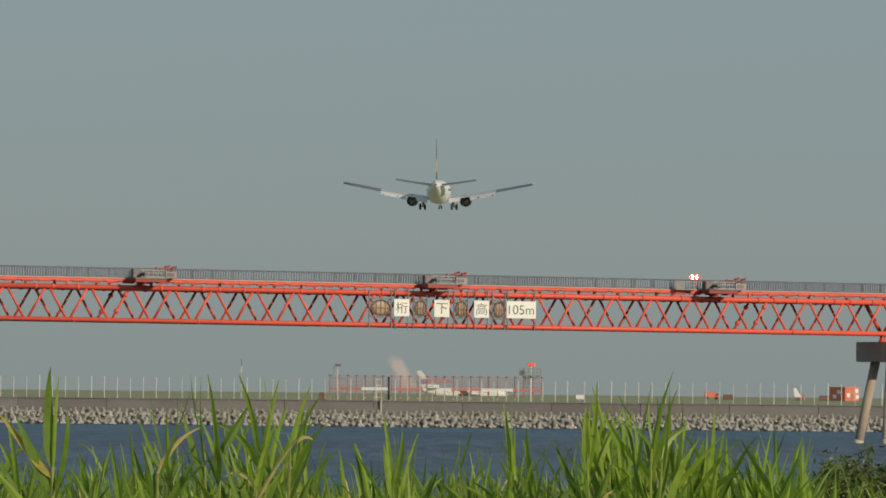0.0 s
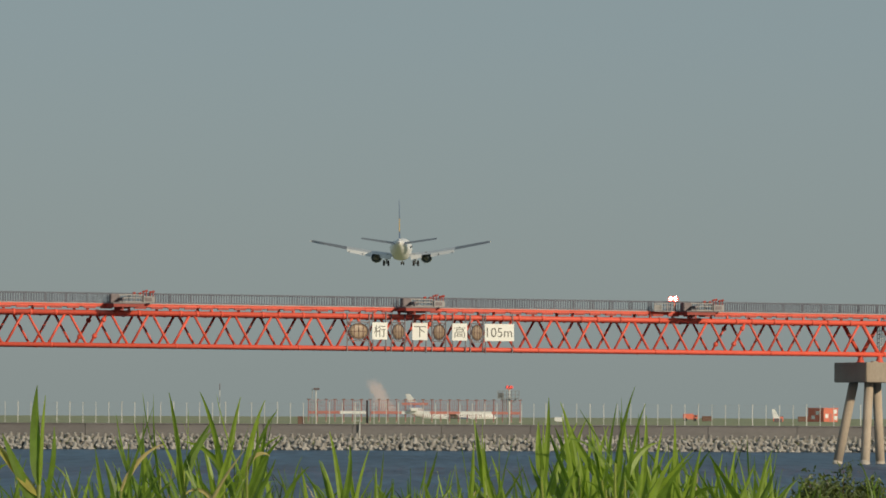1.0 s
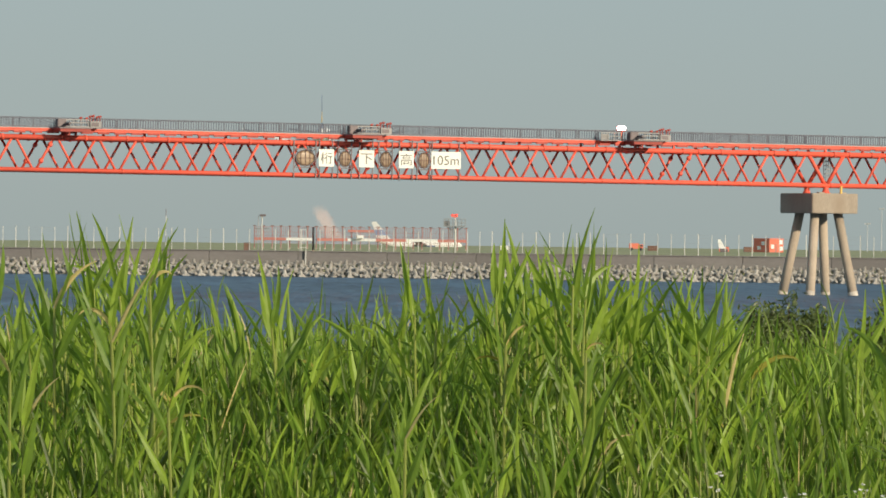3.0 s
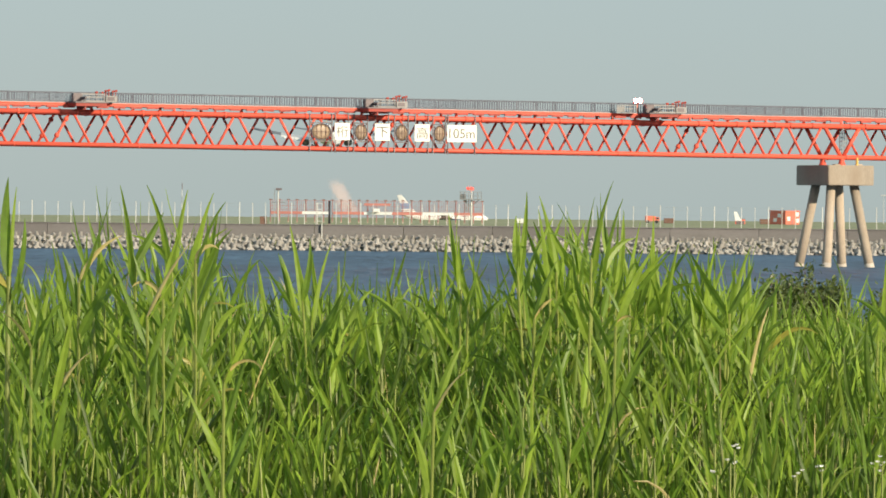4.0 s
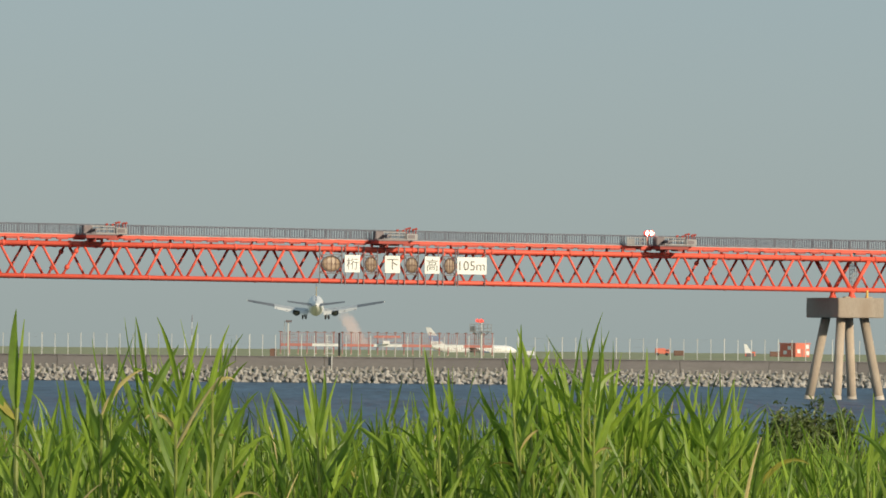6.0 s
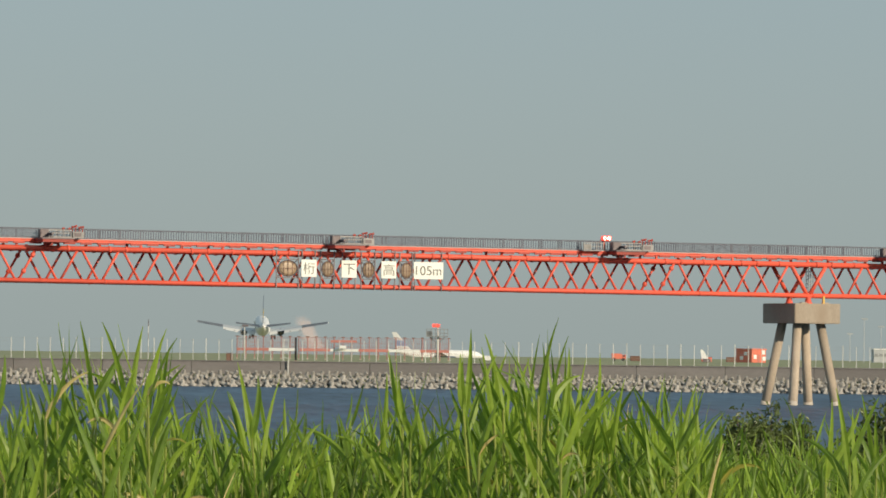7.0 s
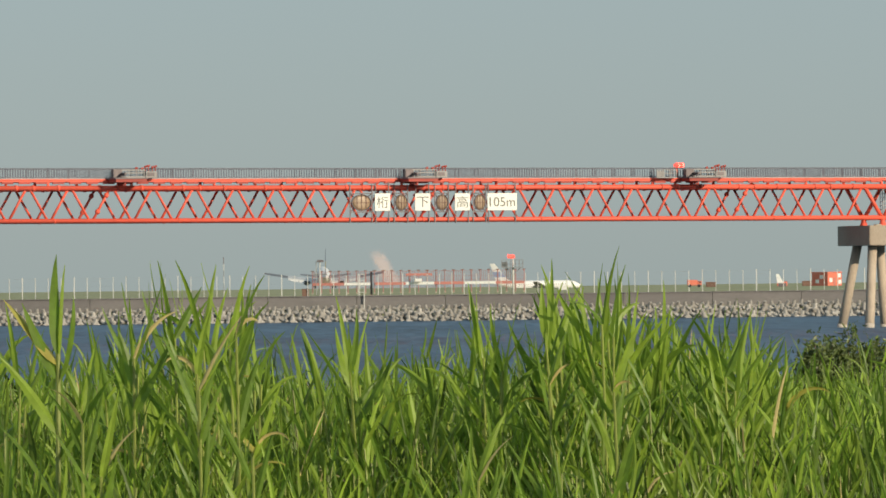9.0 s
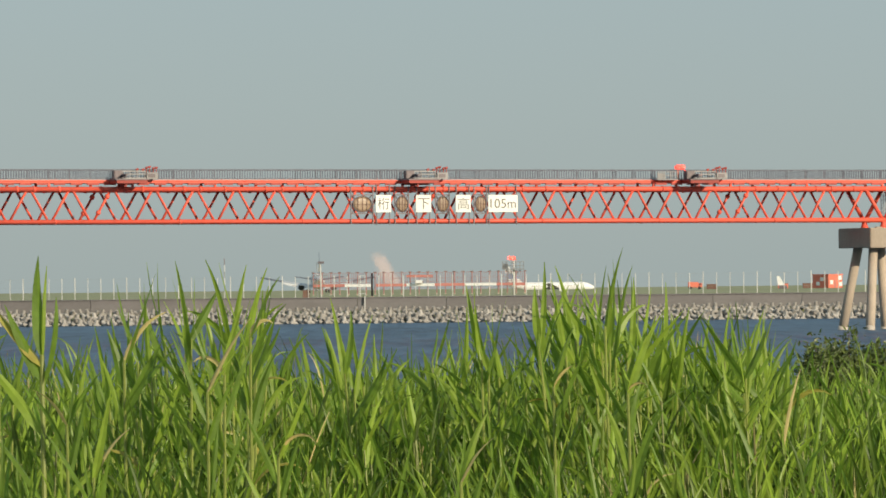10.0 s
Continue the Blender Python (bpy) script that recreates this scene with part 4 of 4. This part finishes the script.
def make_tall_reed(px, el, y, seed, leaves=6, lean=0.0):
    """One tall reed whose tip stands px / F to the side and el / F above the level of the eye."""
    rng = random.Random(seed)
    x, top = px / F * y, EYE + el / F * y
    z0 = ground_z(x, y)
    h = top - z0
    r = thing("tall_reed", "tall green reed with long blades standing above the reed bed", "reed", pose(x - lean, y, z0), "tall reeds")
    stem_top = h - 0.17
    bend = lean * stem_top / h

    def on_stem(z):
        return Vector((bend * (z / stem_top) ** 1.6, 0, z))
    g = Geo()
    for i in range(5):
        g.tube(on_stem(stem_top * i / 5), on_stem(stem_top * (i + 1) / 5), 0.0065 - 0.0008 * i, 0.0057 - 0.0008 * i, 6)
    part("stem", g, STEM, r)
    side = rng.choice((0, 1))
    for i in range(leaves):
        u = i / max(1, leaves - 1)
        z = stem_top - 0.0 - 0.58 * u * rng.uniform(0.88, 1.12)
        g = Geo()
        head = (math.pi if (i + side) % 2 == 0 or rng.random() < 0.15 else 0) + rng.uniform(-0.6, 0.6)
        if rng.random() < 0.04:      # a snapped, drying blade
            blade(g, on_stem(z), head, 35, rng.uniform(0.10, 0.15), 0.012, 120, rng)
            part("leaf", g, YELLOW, r, "yellowing bent leaf")
            continue
        blade(g, on_stem(z), head, max(6, rng.gauss(25, 9)) + 8 * u, rng.uniform(0.11, 0.19), rng.uniform(0.010, 0.019), rng.choice((-24, -12, 0, 8, 20, 45, 75)), rng)
        part("leaf", g, REED_LIT if rng.random() < 0.4 else REED, r)
    g = Geo()
    blade(g, on_stem(stem_top - 0.03), rng.choice((0, math.pi)) + rng.uniform(-0.4, 0.4), 7, 0.2, 0.014, rng.choice((-10, 8, 20)), rng)
    part("tip_leaf", g, REED_LIT, r)
    TALL.append((r, px, x - lean, y, z0, h, seed))
    return r


# side angle and height angle of the tip, distance, lean; each leads a small tuft
for i, (px, el, y, lean, mates) in enumerate((
        (-830, 10, 13.8, 0.0, 1), (-775, -20, 13.6, 0.02, 1), (-640, -72, 14.5, 0.05, 1), (-598, -60, 14.2, -0.04, 1), (-542, 14, 13.6, -0.05, 2), (-492, 50, 13.8, -0.08, 1),
        (-456, 54, 13.5, 0.0, 1), (-404, 46, 13.4, -0.06, 2), (-362, 44, 13.1, -0.02, 2), (-334, 8, 13.3, 0.05, 1), (-306, -48, 14.2, 0.03, 1), (-236, -78, 15.0, 0.04, 1),
        (-180, -14, 13.9, -0.09, 2), (-150, -42, 14.4, -0.03, 1), (-92, -80, 15.2, -0.04, 1), (-22, -72, 14.6, 0.03, 1), (26, -34, 14.2, -0.05, 1), (62, 10, 13.7, -0.02, 2),
        (94, -28, 14.3, 0.03, 1), (150, -58, 14.8, -0.05, 1), (174, 28, 13.5, -0.11, 1), (236, 24, 13.7, -0.04, 2), (272, -4, 14.0, -0.05, 1), (314, 54, 13.3, 0.0, 2),
        (334, 22, 13.6, -0.03, 1), (372, -20, 14.0, 0.02, 1), (412, -12, 14.2, 0.0, 2), (446, -50, 14.6, -0.04, 1), (504, -36, 14.2, -0.03, 1), (546, -30, 13.9, 0.0, 2),
        (578, -34, 14.3, 0.03, 1), (640, -104, 14.8, 0.03, 0), (742, -112, 15.0, -0.02, 0), (820, -70, 14.4, 0.0, 1), (868, -48, 14.0, -0.02, 1), (915, -60, 14.5, 0.02, 1),
        (196, -8, 13.9, -0.08, 1), (218, -2, 13.6, -0.07, 1), (252, -16, 13.8, -0.05, 1), (292, 22, 13.5, -0.04, 2), (300, -14, 14.1, -0.02, 1), (350, 0, 13.8, 0.02, 1), (388, -34, 14.0, 0.0, 1),
        (356, -42, 14.3, -0.03, 1), (430, -38, 14.1, 0.02, 1), (480, -52, 14.4, -0.03, 1), (526, -46, 14.2, -0.02, 1), (562, -42, 14.1, 0.02, 1), (594, -52, 14.5, 0.03, 1), (-425, 4, 13.6, -0.05, 1), (-380, 10, 13.7, 0.0, 1))):
    if 170 < px < 420:      # the tallest clump
        el += 18
    make_tall_reed(px, el, y, 100 + i, leaves=10, lean=lean)
    for q in range(mates):      # shorter shoots of the same tuft
        make_tall_reed(px + (19, -23)[q] + 7 * math.sin(3 * i + q), el - (34, 58)[q] - 10 * math.sin(i), y + 0.15 * (q + 1), 500 + 5 * i + q, leaves=9, lean=lean + (0.03, -0.03)[q])


def make_broad_reed():
    """A stout reed with a few wide leaves, one of them yellowing and folded down."""
    y, rng = 12.7, random.Random(7)
    x, z0 = -706 / F * y, ground_z(0, 12.7)
    h = EYE - 112 / F * y - z0
    r = thing("broad_leaved_reed", "stout reed with wide leaves, one yellowing and folded", "reed", pose(x, y, z0), "tall reeds")
    part("stem", Geo().tube((0, 0, 0), (0, 0, h), 0.008, 0.005, 8), STEM, r)
    for z, head, rise, length, width, droop, m in ((0.0, 3.0, 5, 0.20, 0.028, -12, REED), (-0.01, 0.3, 2, 0.19, 0.012, 6, REED_LIT), (-0.06, 0.2, 16, 0.18, 0.028, -20, REED),
                                                   (-0.02, 3.2, 38, 0.17, 0.034, 8, YELLOW), (-0.05, 3.4, 28, 0.17, 0.028, -6, REED), (-0.16, 3.3, 34, 0.2, 0.024, 12, REED_LIT),
                                                   (-0.22, 0.1, 27, 0.22, 0.022, 18, REED), (-0.3, 3.1, 30, 0.2, 0.024, 25, REED), (-0.36, 0.2, 32, 0.2, 0.02, 30, REED_LIT)):
        g = Geo()
        blade(g, (0, 0, h + z), head, rise, length, width, droop, rng, 9)
        part("leaf", g, m, r, "wide yellowing folded leaf" if m is YELLOW else "")
    TALL.append((r, -706, x, y, z0, h, 7))


make_broad_reed()


def make_dry_reed(px, el, y, seed, bend, length):
    """A dying reed with one snapped straw-coloured blade."""
    rng = random.Random(seed)
    x, top = px / F * y, EYE + el / F * y
    z0 = ground_z(x, y)
    r = thing("dry_reed", "withered reed with a snapped straw-coloured blade", "reed", pose(x, y, z0), "withered reeds")
    part("stem", Geo().tube((0, 0, 0), (0, 0, top - z0), 0.005, 0.003, 6), STEM, r)
    g = Geo()
    blade(g, (0, 0, top - z0), 0 if bend > 0 else math.pi, 25, length, 0.010, abs(bend), rng, 9)
    part("withered_leaf", g, DRY, r, "straw-coloured withered leaf")
    for k in range(7):
        g = Geo()
        blade(g, (0, 0, top - z0 - 0.05 * k - 0.01), (k % 2) * math.pi + rng.uniform(-0.6, 0.6), rng.uniform(8, 30), rng.uniform(0.12, 0.2), rng.uniform(0.01, 0.02), rng.uniform(-5, 30), rng)
        part("leaf", g, REED if k % 3 else REED_LIT, r)
    TALL.append((r, px, x, y, z0, top - z0, seed))


for i, (px, el, y, bend, length) in enumerate(((-560, -122, 12.6, 55, 0.13), (-418, -180, 12.4, 20, 0.17), (-405, -150, 12.5, -140, 0.08), (-318, -292, 12.2, 165, 0.10), (-660, -236, 12.3, -60, 0.10),
                                               (-610, -330, 12.2, 40, 0.12), (352, -190, 12.6, 150, 0.05), (-352, -78, 12.9, 130, 0.06), (30, -345, 12.2, 40, 0.11), (205, -178, 12.7, 60, 0.06))):
    make_dry_reed(px, el, y, 300 + i, bend, length)


def make_flower(px, el, seed):
    rng, y = random.Random(seed), 12.2
    x, top = px / F * y, EYE + el / F * y
    z0 = ground_z(x, y)
    f = thing("white_wildflower", "small white wildflower among the reeds", "flower", pose(x, y, z0), "white wildflowers")
    part("stem", Geo().tube((0, 0, 0), (0, 0, top - z0), 0.002, n=5), STEM, f)
    for k in range(3):
        a, c = rng.uniform(0, 6.28), Vector((rng.uniform(-0.012, 0.012), 0, top - z0 + rng.uniform(-0.008, 0.01)))
        g = Geo()
        for q in range(5):
            blade(g, c, a + q * 1.257, 60, 0.005, 0.004, 30, rng, 2)
        part("blossom", g, WHITE, f)


for i, (px, el) in enumerate(((583, -424), (590, -400), (745, -432), (838, -428), (852, -418), (700, -440), (880, -435), (560, -445))):
    make_flower(px, el - 8, 400 + i)

BEDS = []


def make_reed_bed():
    """The dense stand in front, in patches that the wind moves one by one."""
    rng = random.Random(11)
    rows = ((12.3, 13.4), (13.4, 14.8), (14.8, 16.8), (16.8, 20), (20, 25), (25, 32))
    for k, (y0, y1) in enumerate(rows):
        for c in range(5):
            leaf, lit, stems, dry = Geo(), Geo(), Geo(), Geo()
            half = 0.090 * y1
            count = (190, 210, 220, 230, 200, 150)[k]
            for i in range(count):
                y = rng.uniform(y0, y1)
                x = -half + 2 * half * (c + rng.random()) / 5
                el = -122 - abs(rng.gauss(0, 16)) + 22 * noise.noise((x * 2.0, y * 0.6, 4)) + (75 * rng.random() ** 1.6 if rng.random() < 0.2 else 0)
                az = x / y * F
                if 605 < az < 800:
                    el -= 22
                elif az >= 800:
                    el -= 30
                elif 190 < az < 590:
                    el += 14
                    if rng.random() < 0.55 and k < 4:
                        el += (75 if az < 430 else 50) * rng.random()
                elif -560 < az < -310 and k < 4 and rng.random() < 0.4:
                    el += 55 * rng.random()
                el -= (120 + 190 * rng.random(), 20 + 150 * rng.random(), 45 * rng.random(), 20 * rng.random(), 0, 0)[k]
                top = EYE + el / F * y
                z0 = ground_z(x, y)
                lean = rng.gauss(-0.02, 0.10)
                base = Vector((x - lean, y, z0))
                tip = Vector((x, y + rng.uniform(-0.05, 0.05), top - 0.17))
                stalk(stems, base, tip, 0.005)
                n = rng.randint(9, 11)
                flip = rng.choice((0, 1))
                for j in range(n):
                    u = j / n
                    root = base.lerp(tip, 1 - 0.5 * u * rng.uniform(0.85, 1.15))
                    q = rng.random()
                    # a random share of blades gets the colour brightened as if sunlit
                    g = dry if q < 0.018 else lit if q < 0.42 else leaf
                    head = (math.pi if (j + flip) % 2 or rng.random() < 0.12 else 0) + rng.uniform(-0.9, 0.9)
                    blade(g, root, head, 3 + abs(rng.gauss(12, 11)) + 10 * u, rng.uniform(0.09, 0.20), rng.uniform(0.006, 0.0145) * (0.5 if g is dry else 1), (rng.uniform(60, 120) if rng.random() < 0.1 else rng.gauss(8, 18)) + 10 * u, rng, 5)
            bed = thing("reed_bed", "dense stand of bright green reeds on the bank", "reeds", pose(0, 0, 0), "reed stand", "stuff")
            for nm, g, m in (("leaves", leaf, REED), ("fresh_leaves", lit, REED_LIT), ("stems", stems, STEM), ("dry_leaves", dry, DRY)):
                if g.v:
                    tagged(part(nm, g, m, bed), kind="stuff")
            BEDS.append((bed, k, -half + 2 * half * (c + 0.5) / 5, (y0 + y1) / 2))


make_reed_bed()


def make_bank_grass():
    rng = random.Random(21)
    g, d = Geo(), Geo()
    for i in range(5200):
        y = 36 + 100 * rng.random()
        x = rng.uniform(-0.092, 0.098) * y
        z = ground_z(x, y)
        top = EYE - (150 + 70 * rng.random() + 25 * noise.noise((x * 0.8, y * 0.1, 2))) / F * y
        for j in range(3):
            blade(d if rng.random() < 0.35 else g, (x + rng.uniform(-0.2, 0.2), y, z), rng.uniform(0, 6.28), rng.uniform(0, 8), (top - z) * rng.uniform(0.85, 1.0), 0.05, rng.uniform(5, 40), rng, 5)
    ob = thing("bank_grass", "rough green and straw-coloured grass down the bank", "grass", kind="stuff")
    tagged(part("green_blades", g, REED, ob), kind="stuff")
    tagged(part("straw_blades", d, DRY, ob), kind="stuff")


make_bank_grass()


def make_shrub(px, el, y, w, h, seed):
    rng = random.Random(seed)
    top = EYE + el / F * y
    x = px / F * y
    z0 = ground_z(x, y)
    b = thing("shrub", "dark green leafy shrub with bare twigs beside the reeds", "shrub", pose(x, y, z0), "shrubs on the bank")
    tw, lf = Geo(), Geo()
    for i in range(90):
        a = rng.uniform(0, 6.28)
        r = w * math.sqrt(rng.random())
        tip = Vector((r * math.cos(a), 0.6 * r * math.sin(a), (top - z0) * (1 - 0.1 * (r / w) ** 2) * rng.uniform(0.84, 1.0)))
        root = Vector((0.15 * tip.x, 0.15 * tip.y, 0))
        mid = root.lerp(tip, 0.5) + Vector((rng.uniform(-0.05, 0.05), 0, 0.05))
        tw.tube(root, mid, 0.012, 0.008, 5).tube(mid, tip, 0.008, 0.003, 5)
        for j in range(260):
            u = 1.01 - 0.4 * rng.random() ** 1.3
            p = root.lerp(tip, u) + Vector((rng.gauss(0, 0.035), rng.gauss(0, 0.05), rng.gauss(0, 0.03)))
            blade(lf, p, rng.uniform(0, 6.28), rng.uniform(20, 90), rng.uniform(0.025, 0.045), rng.uniform(0.013, 0.022), 30, rng, 2)
    part("trunk", tw, TWIG, b)
    part("crown", lf, SHRUB, b)


make_shrub(655, -106, 37, 0.14, 1.4, 30)
make_shrub(705, -90, 37.5, 0.2, 1.4, 31)
make_shrub(748, -98, 38, 0.15, 1.3, 32)
make_shrub(925, -70, 37, 0.32, 1.4, 33)


# ---- movement ----
WIND = (     # side angle of the stand; the sway of its tips over the seconds, in steps of 1 / F
    (-706, (0, 2.5, 3.8, 5.5, 7.5, 8.7, 9.0, 9.5, 10), (-13, 0, 8, -4, 40, 20, 20, -31, -15)),
    (-400, (0, 2, 2.5, 3.8, 4.5, 5, 5.7, 7.5, 8.4, 9.2, 10), (45, -30, -100, -50, 50, 0, 0, -60, -55, -25, 5)),
    (60, (0, 1, 2.5, 3.8, 4.5, 5.5, 7.5, 9, 10), (50, 20, -40, 60, 4, -8, 0, 14, 2)),
    (330, (0, 1.5, 2.5, 3.8, 4.5, 5.5, 6.8, 7.5, 8.5, 9, 9.5, 10), (16, -20, -3, 42, -30, -16, -25, 13, -5, -48, 5, -34)))


def gust(az, t):
    """Sway of the tips that stand az / F to the side."""
    return float(np.interp(az, [w[0] for w in WIND], [np.interp(t, w[1], w[2]) for w in WIND]))


def motions():
    # the landing: seconds, side angle, height angle of the wheel axles, distance, heading, pitch
    rows = [(0, -46.4, 328.3, 1140, -1.2, 2.0), (1, -72.5, 269.4, 1215, -0.8, 2.0), (2, -95.8, 214.5, 1290, -0.3, 2.2), (3, -117, 164, 1365, 0.0, 2.4),
            (4, -137, 122, 1440, 0.3, 2.6), (5, -154.8, 87.3, 1515, 0.6, 2.9), (5.5, -165.1, 69.7, 1552, 0.8, 3.2), (6.3, -178, 45.5, 1612, 1.2, 3.8), (7, -190.7, 26.9, 1665, 1.6, 4.2),
            (7.5, -198.9, 18.2, 1702, 2.0, 4.5), (8, -203.5, 12.0, 1739, 2.2, 4.6), (8.5, -209, 6.0, 1776, 2.4, 4.6), (9, -214.6, 1.2, 1812, 2.6, 4.4)]
    keys = []
    for t, px, el, d, head, pitch in rows:
        keys.append((t, pose(px / F * d, d, EYE + el / F * d - 0.55, pitch, 0, head)))
    for t, px, d, pitch in ((9.5, -221, 1846, 3.6), (10, -227, 1879, 2.2)):
        keys.append((t, pose(px / F * d, d, 3.46, pitch, 0, 2.6)))
    walk(PLANE, keys)
    d = 2720.0
    keys = []
    for t, px in ((0, 1), (2.5, 46), (5, 88), (7.5, 131), (10, 184)):
        keys.append((t, pose(px / F * d, d, 1.2, 0, 0, -90 + 8)))
    walk(TAXI, keys)
    # lamp heads turn about once a second
    for head, x, z, which in HEADS:
        period, hit = ((0.967, 0.17), (0.965, 0.55))[which]
        keys = []
        n = int(10 / 0.2)
        for i in range(n + 1):
            t = i * 0.2
            keys.append((t, pose(x, 0, z, 0, 0, 360 * (t - hit) / period)))
        walk(head, keys)
    # wind in the reeds
    for r, az, x, y, z, h, seed in TALL:
        a, b = seed * 1.7, seed * 0.9
        keys = []
        for i in range(41):
            t = i * 0.25
            tip = gust(az, t) + 9 * math.sin(2.1 * t + a) + 6 * math.sin(4.3 * t + b)
            keys.append((t, pose(x, y, z, 0.3 * math.sin(1.7 * t + b), math.degrees(tip / F * y / h), 0)))
        walk(r, keys)
    for bed, k, x, y in BEDS:
        keys = []
        for i in range(41):
            t = i * 0.25
            tip = 0.5 * gust(x / y * F, t) + 7 * math.sin(2.3 * t + 1.9 * k + 3 * x) + 4 * math.sin(4.7 * t + 5 * x + k)
            keys.append((t, pose(x, 0, 2.6, 0, math.degrees(tip / F * y / 1.6), 0) @ pose(-x, 0, -2.6)))
        walk(bed, keys)


motions()
